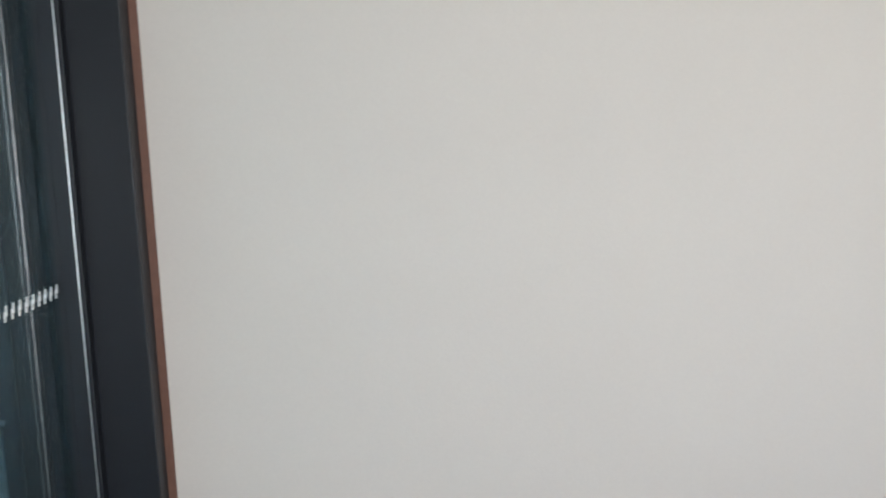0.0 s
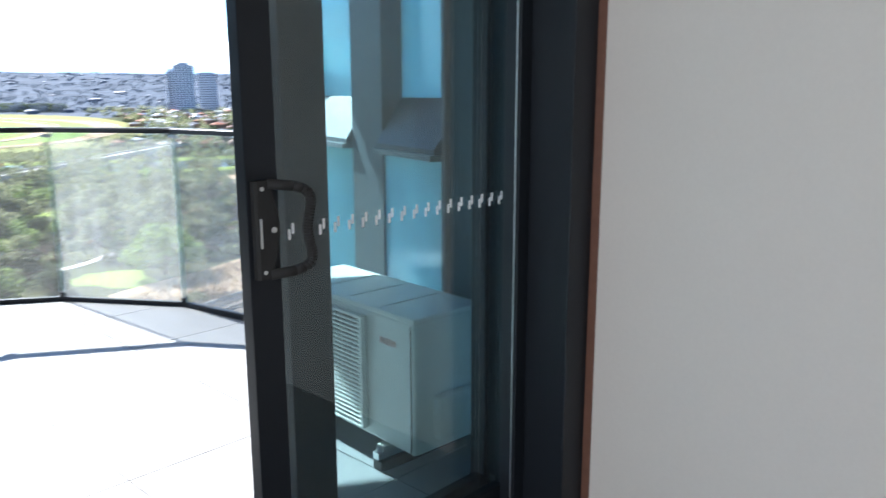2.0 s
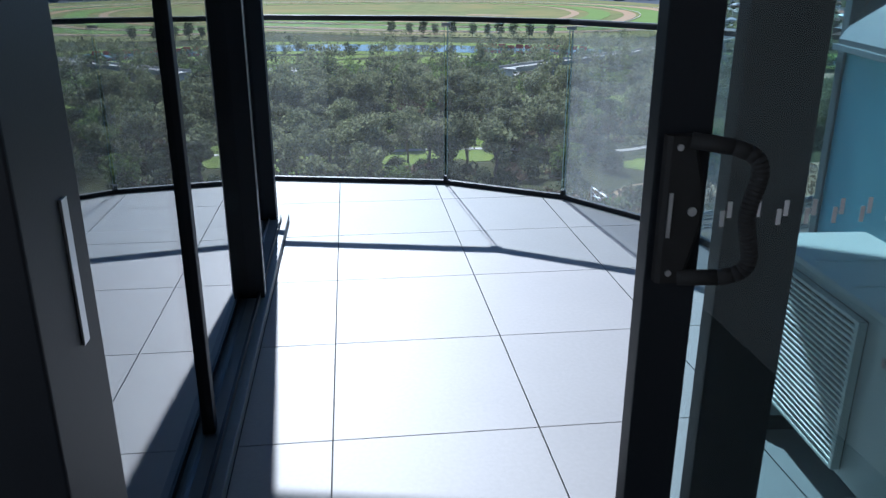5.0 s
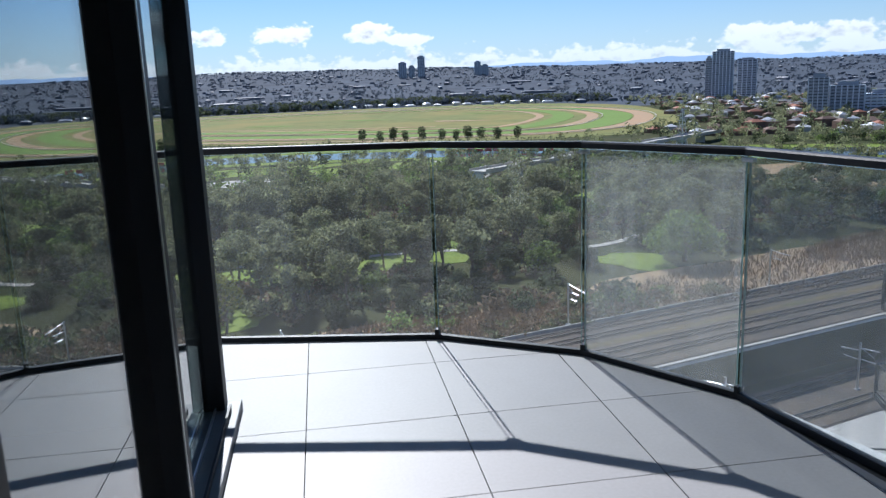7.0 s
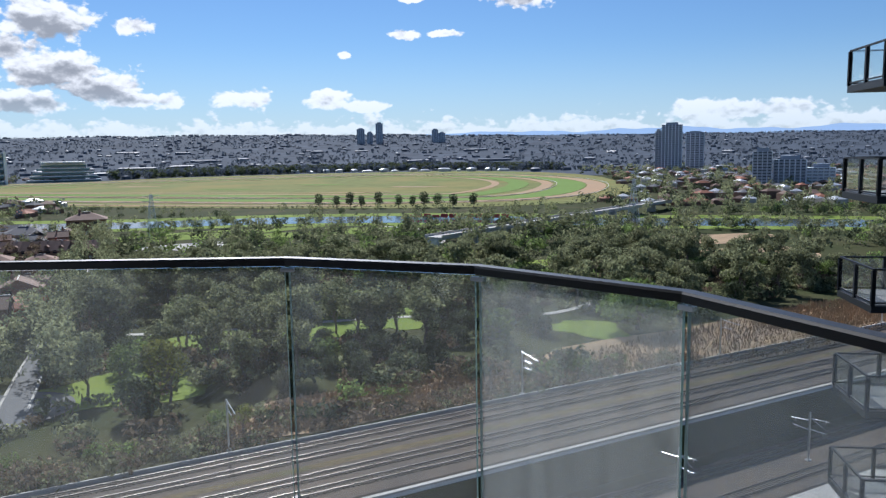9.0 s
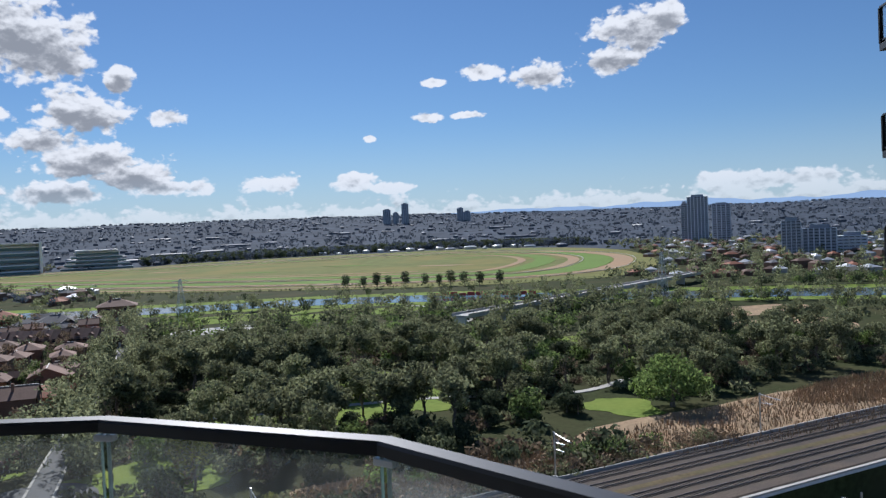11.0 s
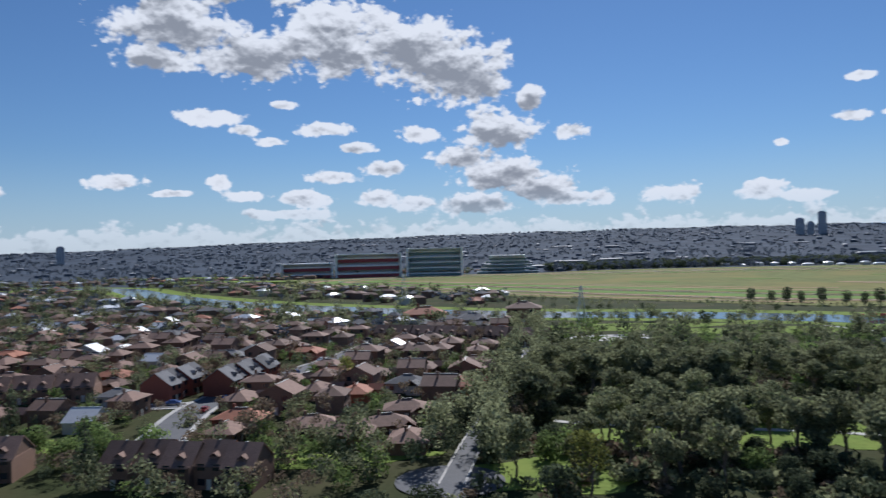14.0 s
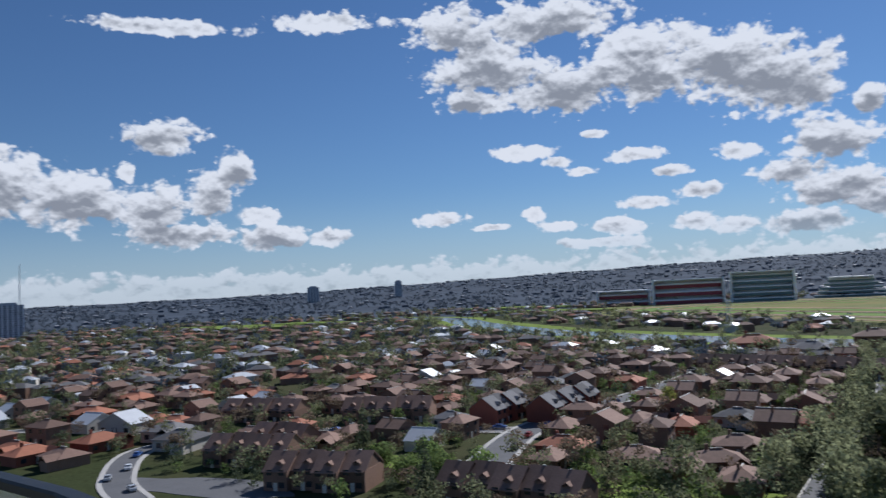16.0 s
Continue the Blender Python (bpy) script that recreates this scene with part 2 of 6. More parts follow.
def pane_glass(name, tint, gloss=0.9, dirt=0.02, mirror=0.045):
    """A thin pane: it lets tinted light through, mirrors by Fresnel and carries a little dust."""
    m = bpy.data.materials.new(name)
    m.use_nodes = True
    nt = m.node_tree
    nt.nodes.clear()
    tr, gl, df = (nt.nodes.new("ShaderNodeBsdf" + k) for k in ("Transparent", "Glossy", "Diffuse"))
    tr.inputs[0].default_value = (*tint, 1)
    gl.inputs["Roughness"].default_value = 0.0
    gl.inputs["Color"].default_value = (gloss, gloss, gloss, 1)
    df.inputs[0].default_value = (0.75, 0.76, 0.74, 1)
    fr = schlick(nt, mirror)
    tcn, nz = nt.nodes.new("ShaderNodeTexCoord"), nt.nodes.new("ShaderNodeTexNoise")
    mp = nt.nodes.new("ShaderNodeMapping")
    mp.inputs["Scale"].default_value = (14, 14, 1.6)
    nt.links.new(tcn.outputs["Object"], mp.inputs[0])
    nt.links.new(mp.outputs[0], nz.inputs["Vector"])
    nz.inputs["Scale"].default_value, nz.inputs["Detail"].default_value = 1.0, 6.0
    mr = nt.nodes.new("ShaderNodeMapRange")
    mr.inputs[1].default_value, mr.inputs[2].default_value, mr.inputs[4].default_value = -0.25, 1.2, dirt * 3
    nt.links.new(nz.outputs[0], mr.inputs[0])
    a, b = nt.nodes.new("ShaderNodeMixShader"), nt.nodes.new("ShaderNodeMixShader")
    film, soak = nt.nodes.new("ShaderNodeMixShader"), nt.nodes.new("ShaderNodeBsdfTranslucent")
    soak.inputs[0].default_value = (0.75, 0.77, 0.76, 1)
    film.inputs[0].default_value = 0.6
    nt.links.new(df.outputs[0], film.inputs[1])
    nt.links.new(soak.outputs[0], film.inputs[2])
    nt.links.new(mr.outputs[0], a.inputs[0])
    nt.links.new(tr.outputs[0], a.inputs[1])
    nt.links.new(film.outputs[0], a.inputs[2])
    nt.links.new(fr.outputs[0], b.inputs[0])
    nt.links.new(a.outputs[0], b.inputs[1])
    nt.links.new(gl.outputs[0], b.inputs[2])
    o = nt.nodes.new("ShaderNodeOutputMaterial")
    nt.links.new(b.outputs[0], o.inputs[0])
    return m


def frosted(name, colour):
    """Obscured glass: light soaks through it."""
    m = bpy.data.materials.new(name)
    m.use_nodes = True
    nt = m.node_tree
    nt.nodes.clear()
    tl, tr, gl = (nt.nodes.new("ShaderNodeBsdf" + k) for k in ("Translucent", "Transparent", "Glossy"))
    tl.inputs[0].default_value = (*colour, 1)
    tr.inputs[0].default_value = (*colour, 1)
    gl.inputs["Roughness"].default_value = 0.15
    a, b = nt.nodes.new("ShaderNodeMixShader"), nt.nodes.new("ShaderNodeMixShader")
    a.inputs[0].default_value = 0.36
    nt.links.new(tl.outputs[0], a.inputs[1])
    nt.links.new(tr.outputs[0], a.inputs[2])
    fr = schlick(nt)
    nt.links.new(fr.outputs[0], b.inputs[0])
    nt.links.new(a.outputs[0], b.inputs[1])
    nt.links.new(gl.outputs[0], b.inputs[2])
    o = nt.nodes.new("ShaderNodeOutputMaterial")
    nt.links.new(b.outputs[0], o.inputs[0])
    return m


M = dict(
    paver=material("porcelain paver", (0.25, 0.244, 0.246), 0.55, grain=0.05, scale=60, stain=0.12, stain_scale=2.5, bump=0.04, vary=0.03),
    grout=material("dark joint", (0.05, 0.05, 0.05), 0.9),
    black=material("charcoal powder coat", (0.008, 0.011, 0.016), 0.5, spec=0.35, grain=0.08, scale=220, stain=0.1, stain_scale=3, bump=0.03),
    rail=material("black rail", (0.008, 0.008, 0.010), 0.42, grain=0.08, scale=220, bump=0.02),
    # Darker cladding copy for mullions and sills, with their shade in the colour.
    clad_shaded=material("dark cladding with shade put in", (0.04, 0.047, 0.055), 0.5, grain=0.05, scale=40, stain=0.12, stain_scale=1.0, bump=0.03),
    clad=material("dark grey cladding", (0.115, 0.13, 0.143), 0.5, grain=0.05, scale=40, stain=0.12, stain_scale=1.0, bump=0.03),
    plaster=material("cream wall paint", (0.66, 0.625, 0.58), 0.7, grain=0.015, scale=90, stain=0.04, stain_scale=1.5, bump=0.03),
    ceiling=material("ceiling paint", (0.78, 0.77, 0.75), 0.8, grain=0.01, stain=0.03, bump=0.02),
    reveal=material("brown timber edge", (0.16, 0.075, 0.05), 0.55, grain=0.15, scale=30, stain=0.2, bump=0.05),
    carpet=material("room carpet", (0.16, 0.15, 0.14), 0.95, grain=0.2, scale=300, stain=0.1, bump=0.3),
    alu=material("bare aluminium", (0.62, 0.63, 0.64), 0.35, 0.9, grain=0.04, scale=200, bump=0.02),
    ac=material("pale grey enamel", (0.60, 0.60, 0.56), 0.4, grain=0.02, scale=120, stain=0.06, stain_scale=3, bump=0.02),
    acdark=material("black recess shade and seam", (0.012, 0.012, 0.013), 0.9),
    rubber=material("black rubber", (0.02, 0.02, 0.02), 0.8),
    red=material("faded red print", (0.60, 0.36, 0.31), 0.6, grain=0.02),
    white=material("white dot film", (0.85, 0.86, 0.86), 0.6, grain=0.02, stain=0.0, bump=0.0),
    concrete=material("concrete", (0.52, 0.53, 0.53), 0.85, grain=0.1, scale=3, stain=0.3, stain_scale=0.15, bump=0.1),
    door_glass=pane_glass("tinted door glass", (0.84, 0.94, 0.955), dirt=0.009, mirror=0.055),
    window_glass=pane_glass("coated window glass", (0.78, 0.88, 0.90), gloss=0.85, dirt=0.004, mirror=0.30),
    rail_glass=pane_glass("balustrade glass", (0.955, 0.97, 0.965), dirt=0.017),
    dusty_glass=pane_glass("dusty balustrade glass", (0.94, 0.965, 0.96), dirt=0.105),
    edge_glass=material("green glass edge", (0.42, 0.55, 0.52), 0.15, grain=0.05, scale=60, bump=0.0),
    frost=frosted("obscured pane", (0.66, 0.97, 1.0)),
)


# ---------------------------------------------------------------- mesh helpers
def link_mesh(name, bm, mat, parent=None, label="", smooth=False):
    me = bpy.data.meshes.new(name)
    bm.to_mesh(me)
    bm.free()
    if smooth:
        me.polygons.foreach_set("use_smooth", [True] * len(me.polygons))
    mats = mat if isinstance(mat, (list, tuple)) else [mat]
    for x in mats:
        me.materials.append(x)
    ob = new(name, me)
    if parent is not None:
        ob.parent = parent
    if label:
        ob["label"] = label
    return ob


def part(name, bm, mat, parent, label="", smooth=False):
    return link_mesh(name, bm, mat, parent, label, smooth)


def box(bm, x0, x1, y0, y1, z0, z1, bevel=0.0, m=None):
    """Adds a box between two corners."""
    r = bmesh.ops.create_cube(bm, size=1.0)
    vs = r["verts"]
    for v in vs:
        v.co = Vector(((x0 + x1) / 2 + v.co.x * (x1 - x0), (y0 + y1) / 2 + v.co.y * (y1 - y0), (z0 + z1) / 2 + v.co.z * (z1 - z0)))
    if bevel:
        es = list({e for v in vs for e in v.link_edges})
        g = bmesh.ops.bevel(bm, geom=es, offset=bevel, segments=2, affect="EDGES", profile=0.6)
        vs = list({v for f in g["faces"] for v in f.verts} | {v for v in vs if v.is_valid})
    if m is not None:
        bmesh.ops.transform(bm, matrix=m, verts=vs)
    return vs


def one_box(*a, **k):
    bm = bmesh.new()
    box(bm, *a, **k)
    return bm


def tube(bm, a, b, r0, r1=None, n=8, caps=True):
    a, b = Vector(a), Vector(b)
    r1 = r0 if r1 is None else r1
    d = b - a
    q = d.to_track_quat("Z", "Y").to_matrix()
    ring = []
    for p, r in ((a, r0), (b, r1)):
        ring.append([bm.verts.new(p + q @ Vector((math.cos(2 * math.pi * i / n) * r, math.sin(2 * math.pi * i / n) * r, 0))) for i in range(n)])
    for i in range(n):
        bm.faces.new((ring[0][i], ring[0][(i + 1) % n], ring[1][(i + 1) % n], ring[1][i]))
    if caps:
        bm.faces.new(list(reversed(ring[0])))
        bm.faces.new(ring[1])


def prism(bm, pts, z0, z1):
    """An upright prism over a counter-clockwise outline."""
    lo = [bm.verts.new((x, y, z0)) for x, y in pts]
    hi = [bm.verts.new((x, y, z1)) for x, y in pts]
    n = len(pts)
    for i in range(n):
        bm.faces.new((lo[i], lo[(i + 1) % n], hi[(i + 1) % n], hi[i]))
    bm.faces.new(list(reversed(lo)))
    bm.faces.new(hi)


def empty(name, m, label, category, group="", kind=""):
    e = new(name)
    e.matrix_world = m
    e.empty_display_size = 0.2
    return tagged(e, label, category, group, kind)


def structure(name, bm, mat, label, category, parent=None):
    return tagged(link_mesh(name, bm, mat, parent), label, category, "", "structure")

# ---------------------------------------------------------------- balcony plan
RAIL = [(-4.75, 3.9), (-3.45, 4.2), (-2.05, 4.27), (-0.62, 4.19), (0.754, 3.90), (1.487, 3.42), (1.979, 2.685), (2.16, 1.82)]
RAIL_Z = 1.157
DOOR_Y = -0.45
SOFFIT = 2.97
OUTLINE = [(2.16, -0.36), (2.16, 1.82)] + RAIL[::-1][1:] + [(-4.75, -0.36)]


def clip(poly, hull):
    """Sutherland-Hodgman: a polygon cut to a convex, counter-clockwise outline."""
    out = poly
    for i in range(len(hull)):
        ax, ay = hull[i]
        bx, by = hull[(i + 1) % len(hull)]
        src, out = out, []
        side = lambda p: (bx - ax) * (p[1] - ay) - (by - ay) * (p[0] - ax)
        for j in range(len(src)):
            p, q = src[j], src[(j + 1) % len(src)]
            sp, sq = side(p), side(q)
            if sp >= 0:
                out.append(p)
            if sp * sq < 0:
                k = sp / (sp - sq)
                out.append((p[0] + k * (q[0] - p[0]), p[1] + k * (q[1] - p[1])))
        if len(out) < 3:
            return []
    return out


def offset_rail(d):
    """The line of the balustrade moved outwards by d."""
    res = []
    for i, (x, y) in enumerate(RAIL):
        a = RAIL[max(i - 1, 0)]
        b = RAIL[min(i + 1, len(RAIL) - 1)]
        t = Vector((b[0] - a[0], b[1] - a[1])).normalized()
        res.append((x - t.y * d, y + t.x * d))
    return res


SLAB = [(2.35, -0.36), (2.35, 1.82)] + offset_rail(0.09)[::-1][1:] + [(-4.95, 3.85), (-4.95, -0.36)]
bm = bmesh.new()
prism(bm, SLAB, -0.26, -0.022)
structure("balcony_slab", bm, M["concrete"], "thick concrete balcony slab under the pavers", "floor slab")
bm = bmesh.new()
prism(bm, SLAB, SOFFIT, SOFFIT + 0.26)
structure("ceiling", bm, M["ceiling"], "painted soffit of the balcony above", "ceiling")
bm = bmesh.new()
prism(bm, [(2.15, -0.21), (2.15, 1.82)] + RAIL[::-1][1:] + [(-4.74, -0.21)], -0.022, -0.008)
floor = structure("floor", bm, M["grout"], "pale grey porcelain pavers with thin dark joints", "floor")

# ---------------------------------------------------------------- balustrade
balustrade = empty("balustrade", pose(0.754, 3.9, 0), "frameless glass balustrade with a black top rail along the balcony edge", "balustrade")


def local(ob, parent):
    """Keeps world-space geometry where it is under a parent that stands elsewhere."""
    ob.matrix_parent_inverse = parent.matrix_world.inverted()
    return ob


for (ax, ay), (bx, by) in zip(RAIL, RAIL[1:]):
    a, b = Vector((ax, ay, 0)), Vector((bx, by, 0))
    L = (b - a).length
    ang = math.degrees(math.atan2(by - ay, bx - ax))
    base = pose(ax, ay, 0, 0, 0, ang)
    bm = bmesh.new()
    box(bm, 0.012, L - 0.012, -0.006, 0.006, 0.015, RAIL_Z - 0.04, m=base)
    east = ax > 1.2
    g = local(part("glass_panel", bm, M["dusty_glass" if east else "rail_glass"], balustrade, "hazy salt-dusted glass panel" if east else "clear glass panel with light dust"), balustrade)
    for x0, x1 in ((0.0095, 0.0118), (L - 0.0118, L - 0.0095)):
        bm = bmesh.new()
        box(bm, x0, x1, -0.0062, 0.0062, 0.015, RAIL_Z - 0.04, m=base)
        part("polished_edge", bm, M["edge_glass"], g, "bright polished glass edge")
    bm = bmesh.new()
    box(bm, 0.0, L, -0.018, 0.018, -0.006, 0.03, bevel=0.003, m=base)
    local(part("base_channel", bm, M["black"], balustrade, "black base channel"), balustrade)

bm = bmesh.new()
prof = [(-0.03, 0.012), (-0.03, 0.038), (-0.024, 0.046), (0.024, 0.046), (0.03, 0.038), (0.03, 0.012)]
rings = []
for i, (x, y) in enumerate(RAIL):
    a, b = RAIL[max(i - 1, 0)], RAIL[min(i + 1, len(RAIL) - 1)]
    t = Vector((b[0] - a[0], b[1] - a[1])).normalized()
    rings.append([bm.verts.new((x - t.y * o, y + t.x * o, RAIL_Z - 0.046 + h)) for o, h in prof])
for r, s in zip(rings, rings[1:]):
    for k in range(len(prof)):
        bm.faces.new((r[k], s[k], s[(k + 1) % len(prof)], r[(k + 1) % len(prof)]))
for r in (rings[0], rings[-1]):
    bm.faces.new(r)
bmesh.ops.recalc_face_normals(bm, faces=bm.faces)
local(part("top_rail", bm, M["rail"], balustrade, "black painted top rail"), balustrade)
for (x, y), a, b in zip(RAIL[1:-1], RAIL, RAIL[2:]):
    ang = math.degrees(math.atan2(b[1] - a[1], b[0] - a[0]))
    bm = bmesh.new()
    box(bm, -0.03, 0.03, -0.012, 0.012, RAIL_Z - 0.065, RAIL_Z - 0.047, bevel=0.003, m=pose(x, y, 0, 0, 0, ang))
    local(part("clip", bm, M["alu"], balustrade, "pale metal joint clip"), balustrade)
    bm = bmesh.new()
    box(bm, -0.012, 0.012, -0.02, 0.02, 0.0, 0.06, bevel=0.003, m=pose(x, y, 0, 0, 0, ang))
    local(part("joint_block", bm, M["black"], balustrade, "black joint block"), balustrade)

# ---------------------------------------------------------------- sliding door between room and balcony
door_frame = empty("door_frame", pose(0.6, DOOR_Y, 0), "black aluminium sliding door frame set in the outside wall", "door frame", kind="structure")


def fbox(name, parent, mat, *a, label="", **k):
    return local(part(name, one_box(*a, **k), M[mat], parent, label), parent)


fbox("jamb", door_frame, "black", -0.42, -0.268, -0.62, -0.42, 0.0, 2.5, bevel=0.004)
fbox("outer_jamb", door_frame, "black", -0.42, -0.345, -0.4195, -0.22, 0.0, 2.5, bevel=0.004)
fbox("jamb", door_frame, "black", 1.515, 1.632, -0.615, -0.22, 0.0, 2.5, bevel=0.004)
fbox("stop", door_frame, "black", 1.462, 1.514, -0.46, -0.40, 0.0, 2.44, bevel=0.003)
fbox("head", door_frame, "black", -0.267, 1.514, -0.615, -0.22, 2.44, 2.499, bevel=0.003)
fbox("track", door_frame, "black", -0.267, 1.514, -0.43, -0.212, -0.004, 0.012)
for y in (-0.372, -0.282):
    fbox("track_rib", door_frame, "alu", -0.267, 1.514, y - 0.004, y + 0.004, 0.0125, 0.022)
fbox("strike_plate", door_frame, "alu", -0.2675, -0.264, -0.50, -0.48, 0.95, 1.15, label="silver strike plate")
fbox("brush_strip", door_frame, "alu", 1.4590, 1.4612, -0.448, -0.444, 0.02, 2.43, label="pale glazing bead")


def door_panel(name, x0, x1, y, ls, rs, label, dots=True):
    d = tagged(new(name), label, "door", "", "structure")
    d.matrix_world = pose(x0, y, 0.02)
    w, h, t = x1 - x0, 2.41, 0.021
    part("stile", one_box(0, ls, -t, t, 0, h, bevel=0.003), M["black"], d)
    part("stile", one_box(w - rs, w, -t, t, 0, h, bevel=0.003), M["black"], d)
    part("bottom_rail", one_box(ls, w - rs, -t, t, 0, 0.055, bevel=0.003), M["black"], d)
    part("top_rail", one_box(ls, w - rs, -t, t, h - 0.08, h, bevel=0.003), M["black"], d)
    g = part("pane", one_box(ls - 0.01, w - rs + 0.01, -0.004, 0.004, 0.05, h - 0.07), M["door_glass"], d, "grey-green tinted glass")
    i = 0
    x = ls + 0.035
    while dots and x < w - rs - 0.01:
        part("safety_dot", one_box(x, x + 0.007, -0.0065, -0.0045, 1.022 + 0.014 * (i % 2), 1.048 + 0.014 * (i % 2)), M["white"], g)
        x += 0.011 if i % 2 == 0 else 0.036
        i += 1
    return d


door_1 = door_panel("door_1", 0.545, 1.512, -0.372, 0.085, 0.02, "open black-framed sliding glass door with a D handle")
door_2 = door_panel("door_2", 0.712, 1.512, -0.282, 0.138, 0.02, "fixed black-framed glass door panel behind the sliding one", False)
# D handle on the sliding panel
bm = bmesh.new()
rows = []
for i in range(13):
    k = i / 12
    z, w = 0.945 + 0.23 * k, 0.056 + 0.022 * math.sin(math.pi * k) ** 1.5
    rows.append([bm.verts.new(q) for q in ((0.010, -0.0212, z), (0.010, -0.036, z), (0.016, -0.041, z), (w - 0.008, -0.041, z), (w, -0.034, z), (w, -0.0212, z))])
for p, q in zip(rows, rows[1:]):
    for k in range(6):
        bm.faces.new((p[k], p[(k + 1) % 6], q[(k + 1) % 6], q[k]))
bm.faces.new(rows[0])
bm.faces.new(rows[-1])
bmesh.ops.recalc_face_normals(bm, faces=bm.faces)
hb = part("handle_plate", bm, M["rubber"], door_1, "black lever plate with lock")
bm = bmesh.new()
pts = []
for i in range(33):
    k = i / 32
    z = 0.953 + 0.215 * k
    e = abs(2 * k - 1)
    bulge = (1 - e ** 10) ** 0.7
    pts.append((0.045 + (0.092 - 0.012 * math.cos(math.pi * e / 1.3) ** 2 * (e < 0.65)) * bulge, -0.038 - 0.04 * bulge, z))
for p, q in zip(pts, pts[1:]):
    tube(bm, p, q, 0.0125, n=10)
part("grip", bm, M["rubber"], door_1, "black moulded D grip", smooth=True)
for z in (0.962, 1.158):
    bm = bmesh.new()
    tube(bm, (0.028, -0.0412, z), (0.028, -0.0435, z), 0.005, n=12)
    part("screw", bm, M["alu"], hb)
bm = bmesh.new()
tube(bm, (0.056, -0.0412, 1.06), (0.056, -0.044, 1.06), 0.007, n=16)
part("lock_barrel", bm, M["alu"], hb)
part("latch", one_box(0.018, 0.024, -0.0445, -0.0412, 1.02, 1.09, bevel=0.001), M["alu"], hb)
part("door_stopper", one_box(0.93, 0.945, -0.05, -0.022, 0.03, 0.075, bevel=0.003), M["alu"], door_1, "pale roller clip")

# ---------------------------------------------------------------- room behind the door
structure("wall_east", one_box(1.64, 1.85, -4.6, -0.62, 0, 2.6), M["plaster"], "smooth cream painted room wall", "wall")
structure("wall_east_edge", one_box(1.634, 1.6395, -0.64, -0.605, 0, 2.6), M["reveal"], "brown edge strip where wall meets door frame", "trim")
structure("wall_south", one_box(-4.0, 1.64, -4.8, -4.6, 0, 2.6), M["plaster"], "cream painted back wall of the room", "wall")
bm = bmesh.new()
for a in ((-4.8, -3.9, 0, 2.6), (-1.2, -0.62, 0, 2.6), (-3.9, -1.2, 2.4, 2.6), (-3.9, -1.2, 0, 0.3)):
    box(bm, -4.2, -4.0, *a)
structure("wall_west", bm, M["plaster"], "cream painted room wall around an added window", "wall")
# Unseen window, added as an opening for the fill lamp.
window_3 = empty("window_3", pose(-4.1, -2.5, 0.3), "unseen window added for the room's fill light", "window", kind="structure")
for y0, y1 in ((-3.9, -3.84), (-2.58, -2.52), (-1.26, -1.2)):
    fbox("mullion", window_3, "black", -4.13, -4.07, y0, y1, 0.3, 2.4)
for y0, y1 in ((-3.84, -2.58), (-2.52, -1.26)):
    fbox("pane", window_3, "rail_glass", -4.104, -4.096, y0, y1, 0.3, 2.4)
# Fill lamp added to brighten the room and its cream wall.
room_fill = new("room_fill_lamp", bpy.data.lights.new("room_fill_lamp", "AREA"))
room_fill.data.shape, room_fill.data.size, room_fill.data.size_y, room_fill.data.energy = "RECTANGLE", 2.6, 2.0, 27.0
room_fill.data.color = (1.0, 0.97, 0.93)
room_fill.matrix_world = look((-4.03, -2.55, 1.35), (0, -2.3, 1.1))
structure("wall_north", one_box(-4.2, -0.42, -0.62, -0.46, 0, 2.6), M["clad"], "dark wall beside the sliding door", "wall")
structure("wall_over_door", one_box(-0.42, 1.85, -0.615, -0.22, 2.502, 2.969), M["clad"], "dark panel over the sliding door", "wall")
structure("room_floor", one_box(-4.2, 1.85, -4.8, -0.431, -0.26, -0.003), M["carpet"], "dark grey room carpet", "floor")
structure("room_ceiling", one_box(-4.2, 1.85, -4.8, -0.62, 2.6, 2.86), M["ceiling"], "white room ceiling", "ceiling")

# ---------------------------------------------------------------- glazed wall on the west side of the balcony
window_1 = empty("window_1", pose(-0.46, 1.0, 0), "black-framed floor-to-ceiling sliding window beside the balcony", "window", kind="structure")
fbox("sill", window_1, "clad", -0.52, -0.30, -0.215, 3.12, 0.0, 0.045, bevel=0.004)
fbox("sill_track", window_1, "alu", -0.41, -0.403, -0.215, 3.0, 0.0455, 0.062)
fbox("sill_track", window_1, "black", -0.345, -0.335, -0.215, 3.0, 0.0455, 0.075)
fbox("window_head", window_1, "black", -0.52, -0.30, -0.215, 3.12, 2.6, SOFFIT - 0.002)
for y0, y1, x0, x1 in ((-0.215, -0.15, -0.50, -0.40), (0.71, 0.755, -0.41, -0.366), (1.81, 1.89, -0.45, -0.318), (3.0, 3.1, -0.46, -0.364)):
    fbox("mullion", window_1, "black", x0, x1, y0, y1, 0.0455, 2.599, bevel=0.004)
fbox("bright_edge", window_1, "alu", -0.3178, -0.314, 1.812, 1.822, 0.063, 2.598, label="bare metal edge of the stile")
fbox("pane", window_1, "window_glass", -0.394, -0.386, -0.15, 0.71, 0.063, 2.599)
fbox("pane", window_1, "window_glass", -0.394, -0.386, 0.755, 1.81, 0.063, 2.599)
fbox("pane", window_1, "window_glass", -0.444, -0.436, 1.89, 3.0, 0.05, 2.599)
